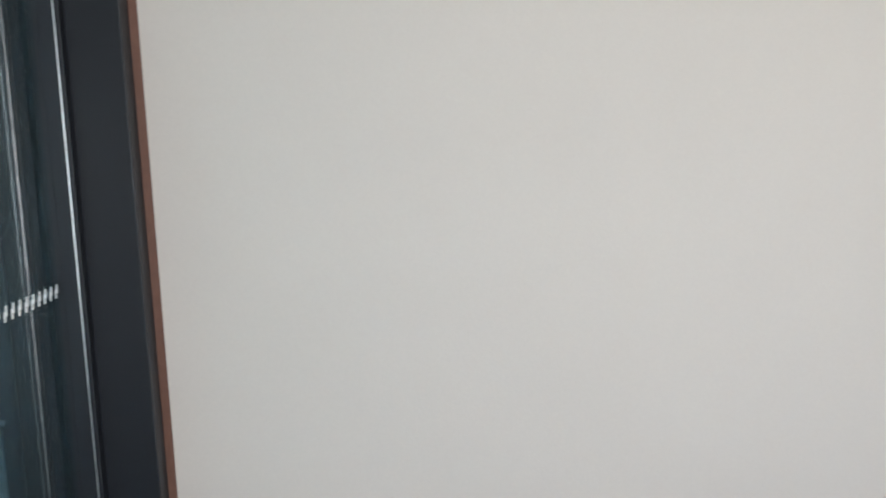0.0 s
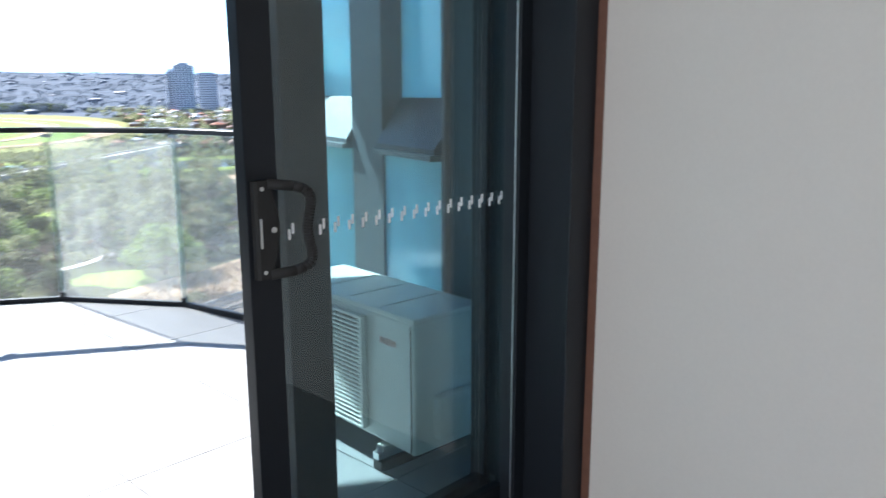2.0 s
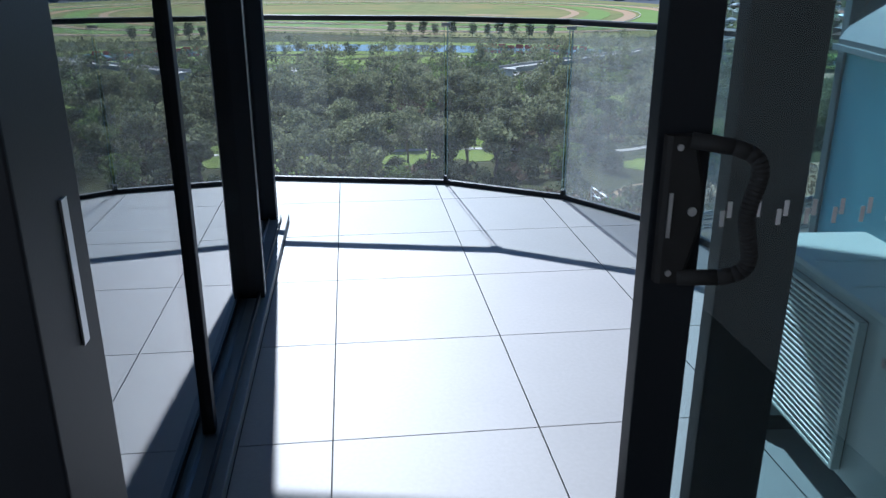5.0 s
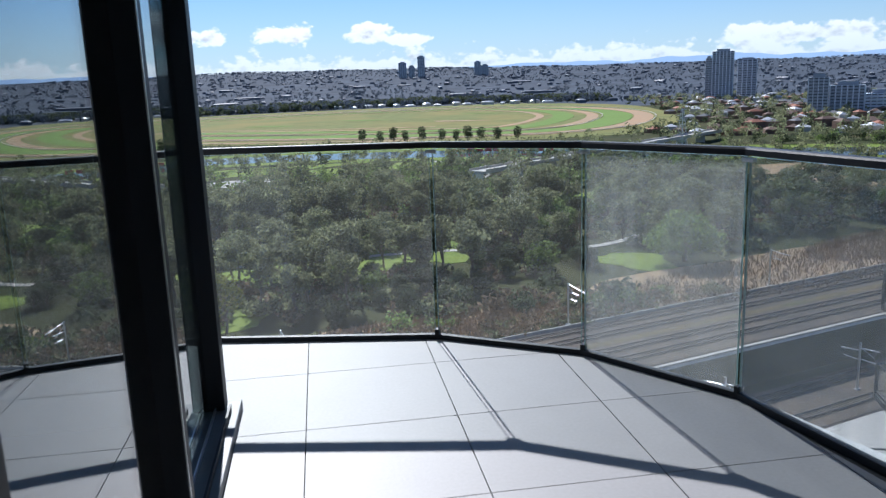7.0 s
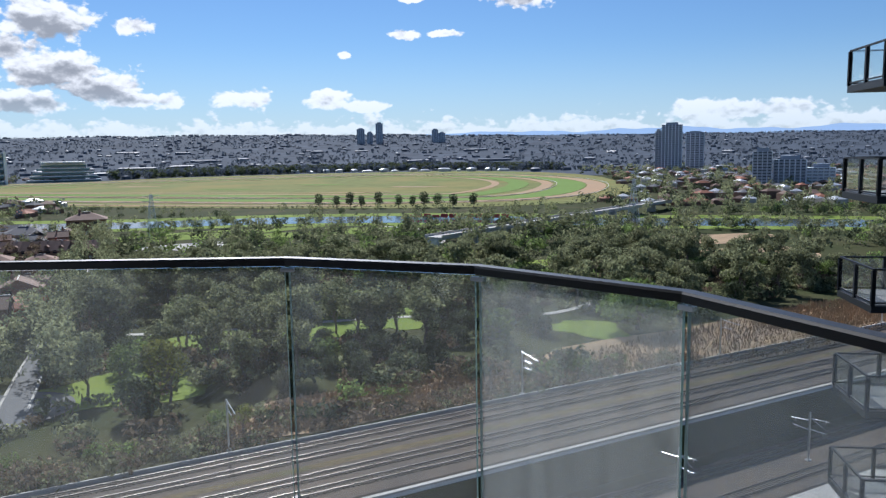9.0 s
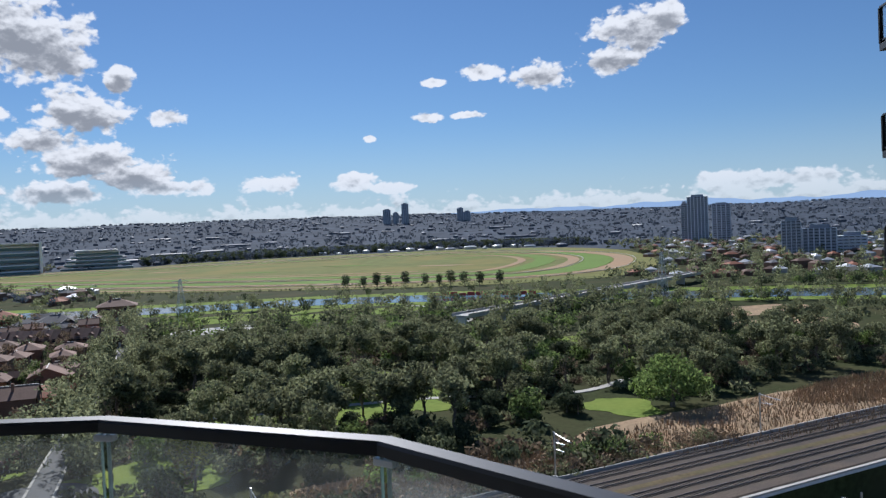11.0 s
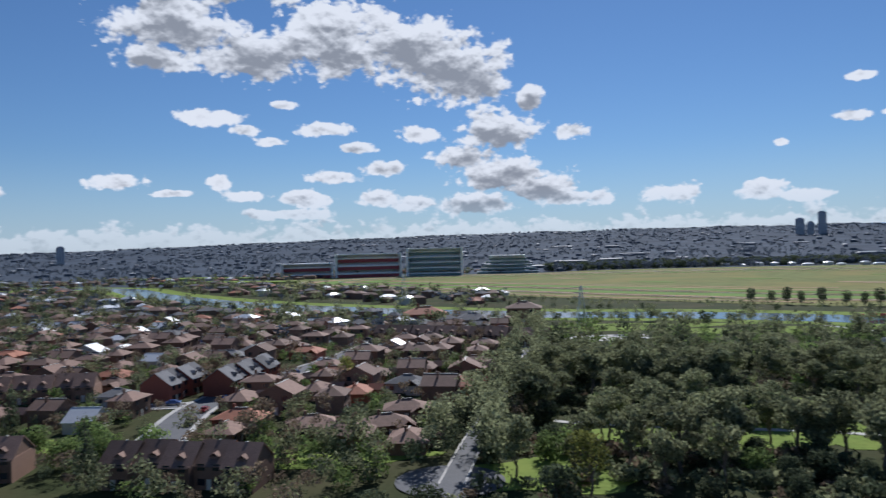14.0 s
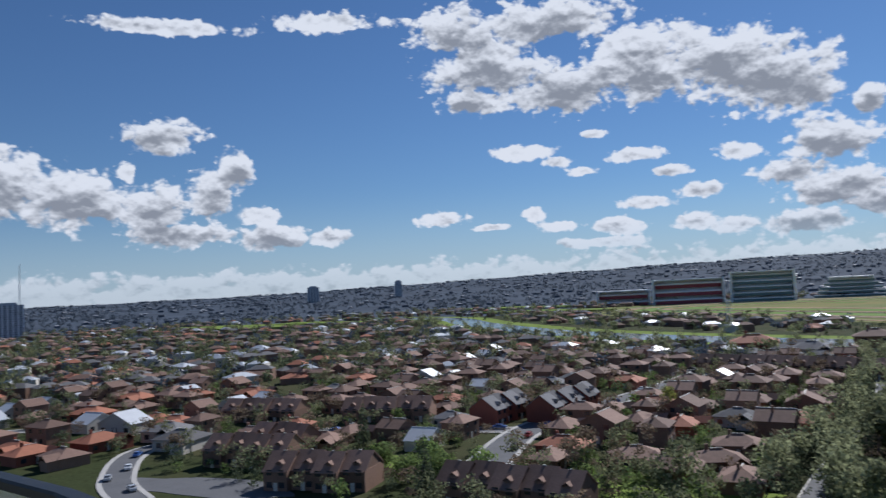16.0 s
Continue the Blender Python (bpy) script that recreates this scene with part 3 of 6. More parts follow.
# the neighbouring room behind that glass
structure("wall_bedroom_north", one_box(-4.2, -0.52, 3.02, 3.1, 0, 2.969), M["clad"], "dark outside wall of the neighbouring room", "wall")
structure("wall_bedroom_west", one_box(-4.2, -4.0, -0.46, 3.02, 0, 2.969), M["plaster"], "pale wall of the neighbouring room", "wall")
structure("bedroom_floor", one_box(-4.0, -0.52, -0.46, 3.02, -0.008, 0.004), M["carpet"], "grey carpet of the neighbouring room", "floor")

# ---------------------------------------------------------------- east wall with obscured panes
window_2 = empty("window_2", pose(1.78, 0.19, 0, 0, 0, -15), "dark grid wall with obscured blue glass panes beside the air conditioner", "window", kind="structure")
XW0, XW1 = 0.0, 0.14


def wbox(name, mat, *a, label="", **k):
    return part(name, one_box(*a, **k), M[mat], window_2, label)


ys = [(-0.05, -0.022), (0.475, 0.79), (1.53, 1.61)]
for y0, y1 in ys:
    wbox("mullion", "clad_shaded", XW0, XW1, y0, y1, -0.008, SOFFIT - 0.002 if y0 < 1.2 else 1.69, bevel=0.004)
for (a, b), (c, d) in zip(ys, ys[1:]):
    bm = bmesh.new()
    sec = [(XW0 - 0.03, 1.1445), (XW1, 1.1445), (XW1, 1.36), (XW0 + 0.10, 1.36), (XW0 - 0.03, 1.165)]
    lo, hi = ([bm.verts.new((x, yy, z)) for x, z in sec] for yy in (b + 0.001, c - 0.001))
    for i in range(5):
        bm.faces.new((lo[i], lo[(i + 1) % 5], hi[(i + 1) % 5], hi[i]))
    bm.faces.new(lo)
    bm.faces.new(hi)
    bmesh.ops.recalc_face_normals(bm, faces=bm.faces)
    part("transom", bm, M["clad_shaded"], window_2, "sloping dark grey sill")
    wbox("ledge", "clad", XW0 - 0.05, XW0 + 0.029, b - 0.002, c + 0.002, 1.12, 1.144, bevel=0.003)
    wbox("kick_panel", "clad", XW0 + 0.03, XW1, b, c, -0.008, 0.12)
    wbox("pane", "frost", XW0 + 0.012, XW0 + 0.022, b, c, 0.12, 1.145, label="obscured pale blue glass")
    wbox("pane", "frost", XW0 + 0.102, XW0 + 0.112, b, c, 1.36, SOFFIT - 0.1, label="obscured pale blue glass")
    wbox("head", "clad", XW0 + 0.03, XW1, b, c, SOFFIT - 0.1, SOFFIT - 0.003)

structure("side_panel", one_box(1.785, 1.93, -0.219, 0.13, -0.008, SOFFIT - 0.002, bevel=0.004), M["clad"], "smooth dark grey cladding panel beside the air conditioner", "wall")

# ---------------------------------------------------------------- air conditioner outdoor unit
def ac_unit(m):
    e = empty("air_conditioner", m, "pale grey outdoor air conditioner on black rubber feet", "air conditioner")
    D, L, H, Z = 0.325, 0.87, 0.52, 0.095
    part("casing", one_box(0, D, 0, L, Z, Z + H - 0.022, bevel=0.012), M["ac"], e)
    part("lid", one_box(-0.008, D + 0.008, -0.008, L + 0.008, Z + H - 0.0215, Z + H, bevel=0.008), M["ac"], e, "pale grey lid")
    for y in (0.2, 0.4, 0.6):
        part("lid_rib", one_box(0.02, D - 0.02, y, y + 0.012, Z + H, Z + H + 0.003), M["ac"], e)
    # Flat black sheet on the casing; the fan opening's shade is its colour.
    part("grille_backing", one_box(-0.004, -0.0005, 0.274, L - 0.02, Z + 0.03, Z + H - 0.046), M["acdark"], e, "black sheet for the shade behind the grille")
    g = part("grille", one_box(-0.030, -0.005, 0.270, 0.284, Z + 0.03, Z + H - 0.045, bevel=0.002), M["ac"], e, "slatted fan grille")
    part("frame_bar", one_box(-0.030, -0.005, L - 0.03, L - 0.018, Z + 0.03, Z + H - 0.045, bevel=0.002), M["ac"], g)
    for z in (Z + 0.028, Z + H - 0.054):
        part("frame_bar", one_box(-0.030, -0.005, 0.285, L - 0.031, z, z + 0.01, bevel=0.002), M["ac"], g)
    n = 24
    for i in range(n):
        z = Z + 0.046 + i * (H - 0.105) / n
        part("slat", one_box(-0.003, 0.003, 0.285, L - 0.031, -0.0045, 0.0045, m=pose(-0.024, 0, z + 0.006, 0, -20, 0)), M["ac"], g)
    for i in range(5):
        y = 0.30 + i * 0.11
        part("rib", one_box(-0.020, -0.018, y, y + 0.004, Z + 0.04, Z + H - 0.056), M["ac"], g)
    part("side_seam", one_box(-0.003, 0.001, 0.016, 0.02, Z + 0.01, Z + H - 0.03), M["acdark"], e)
    for i, w in enumerate((0.014, 0.01, 0.012, 0.012, 0.01, 0.012)):
        part("badge_mark", one_box(-0.0035, -0.0005, 0.18 - i * 0.016, 0.18 - i * 0.016 + w * 0.8, Z + H - 0.13, Z + H - 0.105), M["red"], e, "faded red badge")
    part("pipe_cover", one_box(0.08, 0.26, -0.05, -0.0005, Z + 0.05, Z + 0.22, bevel=0.02), M["ac"], e, "rounded pipe cover")
    for y in (0.13, 0.66):
        f = part("foot", one_box(-0.05, D + 0.03, y, y + 0.06, 0.0, 0.045, bevel=0.012), M["rubber"], e, "black rubber foot")
        part("foot_channel", one_box(-0.05, D + 0.04, y + 0.02, y + 0.055, 0.0455, 0.0715), M["alu"], f)
        part("bracket", one_box(-0.03, D + 0.02, y + 0.018, y + 0.058, 0.072, Z - 0.0005), M["ac"], f)
        bm = bmesh.new()
        tube(bm, (-0.035, y + 0.037, 0.072), (-0.035, y + 0.037, 0.095), 0.011, n=6)
        part("bolt", bm, M["alu"], f)
    return e


ac_unit(pose(1.388, -0.068, 0, 0, 0, -3.8))
bm = bmesh.new()
for p, q in (((1.72, -0.19, 0.3), (1.74, -0.23, 0.3)), ((1.74, -0.23, 0.3), (1.76, -0.23, 0.02)), ((1.76, -0.23, 0.02), (1.80, -0.3, 0.012))):
    tube(bm, p, q, 0.014)
tagged(link_mesh("refrigerant_pipe", bm, M["ac"]), "lagged pale pipe dropping from the air conditioner to the floor", "pipe")

# ---------------------------------------------------------------- pavers
TW, TD = 0.678, 0.70
inner = [(1.80, -0.21), (2.10, 1.80)] + [(x * 0.995, y - 0.02) for x, y in RAIL[::-1][1:]] + [(-4.7, -0.21)]
for i in range(-7, 4):
    for j in range(-1, 7):
        x0, y0 = i * TW, j * TD
        sq = [(x0 + 0.0025, y0 + 0.0025), (x0 + TW - 0.0025, y0 + 0.0025), (x0 + TW - 0.0025, y0 + TD - 0.0025), (x0 + 0.0025, y0 + TD - 0.0025)]
        pc = clip(sq, inner)
        if len(pc) < 3 or (x0 + TW < -0.55 and y0 + TD < 3.1):
            continue
        if x0 < -0.3 and y0 + TD < 3.12:
            pc = clip(pc, [(-0.298, -1), (3, -1), (3, 5), (-0.298, 5)])
        elif x0 < -0.3 and y0 < 3.12:
            pc = clip(pc, [(-6, 3.13), (3, 3.13), (3, 5), (-6, 5)]) if x0 + TW < -0.2 else pc
        if len(pc) < 3:
            continue
        bm = bmesh.new()
        prism(bm, pc, -0.0075, 0.0)
        part("paver", bm, M["paver"], floor)

# ---------------------------------------------------------------- lie of the land
GZ, LOW = -44.0, -50.0
RA = radians(16.7)
UX, UY = math.cos(RA), math.sin(RA)
rng = random.Random(7)


def rail_xy(u, v):
    """From along and across the railway to the plan."""
    return u * UX - v * UY, u * UY + v * UX


def across(x, y):
    return -x * UY + y * UX


RIDGE_AZ = (-75, -63, -53, -42, -34, -25, -15, -4, 8, 19, 30, 42)
RIDGE_EL = (0.18, 0.22, 0.3, 0.55, 0.76, 0.97, 1.12, 1.17, 1.08, 0.88, 0.82, 0.76)


def height(x, y):
    """Flat river land, a railway cutting, and ground that climbs slowly to a far ridge."""
    if across(x, y) < 89:
        return LOW
    r = math.hypot(x, y)
    a = math.degrees(math.atan2(x, y))
    k = min(max((r - 1700) / 3000, 0), 1)
    e = float(np.interp(a, RIDGE_AZ, RIDGE_EL)) + 0.03 * math.sin(a * 0.9)
    return GZ + k * k * (3 - 2 * k) * (math.tan(radians(max(e, 0.1))) * 4700 + 45.7)


def leafy(name, colour, vary=0.25, soak=0.36, spread=0.5):
    m = material(name, colour, 0.9, grain=0.3, scale=1.3, stain=0.3, stain_scale=0.25, bump=0.0, vary=vary, spec=0.06)
    nt = m.node_tree
    b = nt.nodes["Principled BSDF"]
    src = b.inputs["Base Color"].links[0].from_socket
    geo, mr, hs = nt.nodes.new("ShaderNodeNewGeometry"), nt.nodes.new("ShaderNodeMapRange"), nt.nodes.new("ShaderNodeHueSaturation")
    mr.inputs[3].default_value, mr.inputs[4].default_value = 1 - spread, 1 + spread
    nt.links.new(geo.outputs["Random Per Island"], mr.inputs[0])
    nt.links.new(mr.outputs[0], hs.inputs["Value"])
    nt.links.new(src, hs.inputs["Color"])
    nt.links.new(hs.outputs[0], b.inputs["Base Color"])
    tl, mx = nt.nodes.new("ShaderNodeBsdfTranslucent"), nt.nodes.new("ShaderNodeMixShader")
    nt.links.new(hs.outputs[0], tl.inputs[0])
    mx.inputs[0].default_value = soak
    nt.links.new(b.outputs[0], mx.inputs[1])
    nt.links.new(tl.outputs[0], mx.inputs[2])
    nt.links.new(mx.outputs[0], nt.nodes["Material Output"].inputs[0])
    return m


M.update(
    grass=material("rough grass", (0.045, 0.055, 0.022), 0.95, grain=0.3, scale=0.9, stain_scale=0.03, spec=0.04, bump=0.3, tint=(0.075, 0.07, 0.035)),
    lawn=material("bright park lawn", (0.165, 0.225, 0.05), 0.95, grain=0.25, scale=0.7, stain_scale=0.09, spec=0.04, bump=0.3, tint=(0.21, 0.26, 0.06)),
    turf=material("racecourse turf", (0.175, 0.19, 0.07), 0.95, grain=0.22, scale=0.08, stain_scale=0.012, spec=0.04, bump=0.1, tint=(0.25, 0.21, 0.08)),
    green=material("watered track turf", (0.16, 0.24, 0.065), 0.95, grain=0.15, scale=0.3, stain_scale=0.02, spec=0.04, bump=0.1, tint=(0.17, 0.26, 0.07)),
    sand=material("training track sand", (0.40, 0.27, 0.17), 0.95, grain=0.12, scale=0.4, stain_scale=0.02, spec=0.04, bump=0.1, tint=(0.34, 0.27, 0.18)),
    dry=material("dry reeds", (0.38, 0.275, 0.175), 0.95, grain=0.35, scale=1.2, stain_scale=0.15, spec=0.04, bump=0.5, tint=(0.28, 0.215, 0.14)),
    weeds=material("brown trackside weeds", (0.15, 0.12, 0.07), 0.95, grain=0.35, scale=1.2, stain_scale=0.15, spec=0.04, bump=0.5, tint=(0.11, 0.11, 0.06)),
    ballast=material("rail ballast", (0.13, 0.105, 0.085), 0.95, spec=0.08, grain=0.35, scale=4, stain_scale=0.09, bump=0.6, tint=(0.09, 0.08, 0.075)),
    pale_concrete=material("pale concrete", (0.66, 0.68, 0.69), 0.85, grain=0.08, scale=2, stain=0.35, stain_scale=0.12, bump=0.1),
    white_frame=material("white painted steel", (0.80, 0.80, 0.80), 0.5, grain=0.03, bump=0.0),
    steel=material("worn rail steel", (0.20, 0.18, 0.17), 0.4, 0.7, grain=0.2, scale=3, bump=0.0),
    sleeper=material("worn sleeper", (0.17, 0.145, 0.12), 0.9, spec=0.1, grain=0.15, scale=3, stain=0.2, bump=0.1),
    asphalt=material("asphalt", (0.13, 0.13, 0.135), 0.9, grain=0.15, scale=2, stain=0.25, stain_scale=0.15, spec=0.25, bump=0.2),
    footpath=material("pale footpath", (0.44, 0.42, 0.39), 0.9, grain=0.1, scale=2, stain=0.2, bump=0.1),
    bark=material("grey bark", (0.17, 0.14, 0.115), 0.9, grain=0.25, scale=4, stain=0.3, bump=0.4, vary=0.2),
    gum=leafy("gum leaves", (0.23, 0.242, 0.132), soak=0.42),
    dense=leafy("dark dense leaves", (0.095, 0.115, 0.065)),
    fresh=leafy("fresh green leaves", (0.20, 0.265, 0.09)),
    bright=leafy("bright green leaves", (0.25, 0.34, 0.11), soak=0.5),
    yellow=leafy("yellow green leaves", (0.24, 0.25, 0.07)),
    scrub=leafy("brown winter twigs", (0.19, 0.145, 0.10)),
    # Distance haze is put into this leaf colour: bluish, low contrast.
    farwood=leafy("haze-tinted far leaves", (0.10, 0.122, 0.15), vary=0.0, soak=0.4, spread=0.25),
    brick=material("brown brick", (0.23, 0.14, 0.10), 0.85, grain=0.2, scale=5, stain=0.2, stain_scale=0.4, spec=0.25, bump=0.2, vary=0.25),
    redbrick=material("red brick", (0.27, 0.09, 0.06), 0.85, grain=0.2, scale=5, stain=0.2, stain_scale=0.4, spec=0.25, bump=0.2, vary=0.2),
    render_wall=material("pale rendered wall", (0.52, 0.48, 0.42), 0.85, grain=0.06, scale=3, stain=0.15, stain_scale=0.3, bump=0.1, vary=0.15),
    tiles=material("brown roof tiles", (0.23, 0.145, 0.11), 0.85, grain=0.25, scale=4, stain=0.35, stain_scale=0.5, spec=0.25, bump=0.4, vary=0.3),
    terracotta=material("terracotta roof tiles", (0.36, 0.145, 0.085), 0.8, grain=0.2, scale=4, stain=0.25, stain_scale=0.5, spec=0.25, bump=0.4, vary=0.2),
    greyroof=material("grey roof tiles", (0.19, 0.185, 0.185), 0.9, grain=0.2, scale=4, stain=0.25, stain_scale=0.5, spec=0.1, bump=0.3, vary=0.3),
    tinroof=material("pale metal roof", (0.55, 0.56, 0.57), 0.45, 0.2, grain=0.06, scale=4, stain=0.2, stain_scale=0.4, bump=0.1, vary=0.15),
    pane=material("dark window pane", (0.03, 0.035, 0.045), 0.12, grain=0.1, bump=0.0),
    trim=material("cream trim", (0.6, 0.57, 0.5), 0.7, grain=0.05, bump=0.0),
    tower=material("tower cladding", (0.72, 0.75, 0.79), 0.6, grain=0.08, scale=0.4, stain=0.2, stain_scale=0.05, bump=0.0),
    tower2=material("grey tower cladding", (0.34, 0.37, 0.42), 0.5, grain=0.08, scale=0.4, stain=0.2, stain_scale=0.05, bump=0.0),
    barrier_red=material("red plastic", (0.55, 0.07, 0.06), 0.5, grain=0.05, bump=0.0),
    teal=material("teal stand glazing", (0.09, 0.17, 0.19), 0.3, grain=0.1, scale=0.4, bump=0.0),
    seats=material("maroon seats", (0.30, 0.06, 0.075), 0.7, grain=0.15, scale=0.4, bump=0.0),
)

# ---------------------------------------------------------------- ground sheet
bm = bmesh.new()
us = sorted({s * k for k in (0, 60, 120, 200, 300, 420, 560, 720, 900, 1100, 1400, 1700, 2000, 2400, 2800, 3200, 3600, 4000, 4400, 4700) for s in (-1, 1)})
vs = [-4700, -2000, -600, -150, 0, 40, 70, 88.8, 89.2, 120, 160, 220, 300, 400, 520, 660, 820, 1000, 1200, 1450, 1700, 2000, 2300, 2600, 2900, 3200, 3500, 3800, 4100, 4400, 4700]
grid = []
for u in us:
    col = []
    for v in vs:
        x, y = rail_xy(u, v)
        r = math.hypot(x, y)
        k = min(1.0, 4700 / r) if r > 4700 else 1.0
        col.append(bm.verts.new((x * k, y * k, height(x * k, y * k) if v > 89 else LOW)))
    grid.append(col)
for a, b in zip(grid, grid[1:]):
    for k in range(len(vs) - 1):
        bm.faces.new((a[k], b[k], b[k + 1], a[k + 1]))
# Suburban ground past 1350 m, its blue-grey colour holding painted haze.
M["suburb"] = material("haze-tinted suburban ground", (0.078, 0.095, 0.122), 0.95, grain=0.3, scale=0.03, stain=0.6, stain_scale=0.006, spec=0.04, bump=0.0)
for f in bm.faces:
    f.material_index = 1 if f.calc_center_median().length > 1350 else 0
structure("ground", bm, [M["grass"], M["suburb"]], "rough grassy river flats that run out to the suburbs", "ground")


def curve_pts(pts, step=6, closed=False):
    """A smooth line through points of the plan."""
    out, n = [], len(pts)
    for i in range(n if closed else n - 1):
        p = [Vector(pts[(i + k) % n] if closed else pts[min(max(i + k, 0), n - 1)]) for k in (-1, 0, 1, 2)]
        for s in range(step):
            t = s / step
            out.append(0.5 * ((2 * p[1]) + (p[2] - p[0]) * t + (2 * p[0] - 5 * p[1] + 4 * p[2] - p[3]) * t * t + (3 * p[1] - p[0] - 3 * p[2] + p[3]) * t ** 3))
    if not closed:
        out.append(Vector(pts[-1]))
    return out


def ribbon(pts, w, z, thick=0.12, closed=False, shift=0.0, step=6):
    """A strip of even width that follows a line."""
    line = curve_pts(pts, step, closed)
    bm = bmesh.new()
    n, rings = len(line), []
    for i, p in enumerate(line):
        a = line[(i - 1) % n] if closed else line[max(i - 1, 0)]
        b = line[(i + 1) % n] if closed else line[min(i + 1, n - 1)]
        t = (b - a).normalized()
        nn = Vector((-t.y, t.x))
        l, r = p + nn * (shift + w / 2), p + nn * (shift - w / 2)
        rings.append([bm.verts.new((q.x, q.y, zz)) for q, zz in ((l, z - thick), (l, z), (r, z), (r, z - thick))])
    for a, b in zip(rings, rings[1:] + (rings[:1] if closed else [])):
        for k in range(3):
            bm.faces.new((a[k], a[k + 1], b[k + 1], b[k]))
    bmesh.ops.recalc_face_normals(bm, faces=bm.faces)
    return bm


def blob(cx, cy, rx, ry, z, thick=0.12, n=28, turn=0.0, rough=0.25):
    """A patch of ground with an uneven edge."""
    ph = rng.random() * 9
    pts = []
    for i in range(n):
        a = 2 * math.pi * i / n
        k = 1 + rough * (0.5 * math.sin(3 * a + ph) + 0.35 * math.sin(5 * a + 2 * ph) + 0.2 * math.sin(9 * a + ph))
        x, y = rx * k * math.cos(a), ry * k * math.sin(a)
        pts.append((cx + x * math.cos(turn) - y * math.sin(turn), cy + x * math.sin(turn) + y * math.cos(turn)))
    bm = bmesh.new()
    prism(bm, pts, z - thick, z)
    return bm


# ---------------------------------------------------------------- river
RIVER = [(620, 250), (420, 330), (290, 405), (200, 445), (110, 498), (0, 530), (-125, 536), (-290, 580), (-442, 650), (-640, 790), (-860, 960), (-1200, 1000)]
wm = bpy.data.materials.new("river water")
wm.use_nodes = True
wb = wm.node_tree.nodes["Principled BSDF"]
wb.inputs["Base Color"].default_value, wb.inputs["Roughness"].default_value = (0.06, 0.065, 0.065, 1), 0.12
wz, wbp = wm.node_tree.nodes.new("ShaderNodeTexNoise"), wm.node_tree.nodes.new("ShaderNodeBump")
wz.inputs["Scale"].default_value, wbp.inputs["Strength"].default_value = 0.6, 0.12
wm.node_tree.links.new(wz.outputs[0], wbp.inputs["Height"])
wm.node_tree.links.new(wbp.outputs[0], wb.inputs["Normal"])
structure("water", ribbon(RIVER, 48, GZ + 0.15, step=5), wm, "blue-grey river between grassy banks", "river")
structure("river_bank", ribbon(RIVER, 90, GZ + 0.06, step=5, shift=-4), M["lawn"], "mown green river bank", "ground")

# ---------------------------------------------------------------- racecourse
RACE = [(-760, 1090), (-384, 860), (-99, 700), (86, 610), (215, 600), (285, 640), (392, 815), (505, 1200), (470, 1480), (305, 1660), (-169, 1560), (-300, 1440), (-600, 1360)]
bm = bmesh.new()
prism(bm, [(p.x, p.y) for p in curve_pts(RACE, 4, True)], GZ - 0.1, GZ + 0.2)
structure("racecourse_turf", bm, M["turf"], "wide racecourse infield of pale worn turf", "racecourse")
OVAL = [(-560, 1090), (-300, 920), (-60, 775), (90, 700), (210, 690), (300, 780), (385, 980), (395, 1200), (310, 1370), (100, 1440), (-200, 1370), (-480, 1290)]
for shift, w, mat, name in ((-26, 22, "sand", "sand_track"), (4, 34, "green", "turf_track"), (34, 14, "sand", "inner_sand_track"), (70, 26, "green", "inner_turf_strip"), (100, 10, "sand", "inner_path")):
    structure(name, ribbon(OVAL, w, GZ + 0.45, 0.2, True, shift, 5), M[mat], "curving racecourse track band", "race track")
RUNNING = [(-480, 930), (-260, 815), (-80, 712), (80, 640)]
structure("race_rail_path", ribbon(RUNNING, 9, GZ + 0.46, 0.2), M["sand"], "sandy service track by the racecourse rail", "path")
for (sx, sy) in ((-60, 1010), (-190, 1160), (60, 1080), (170, 950), (-300, 1190), (240, 1150)):
    bm = blob(sx, sy, 34, 12, GZ + 0.42, 0.1, turn=-0.5)
    structure("worn_turf", bm, M["sand"] if sx % 20 else M["green"], "worn patch in the racecourse turf", "ground patch")

for k in range(5):
    pts = [(x + 16 * k, y + 34 * k) for x, y in ((-460, 960), (-240, 850), (-60, 750), (60, 705))]
    structure("mown_strip", ribbon(pts, 8 + 3 * (k % 2), GZ + 0.4, 0.15), M["green" if k % 2 else "sand"], "long mown strip across the racecourse infield", "ground patch")
for shift in (-40, 22):
    structure("running_rail", ribbon(OVAL, 0.5, GZ + 1.5, 0.5, True, shift, 5), M["trim"], "white racecourse running rail", "rail")

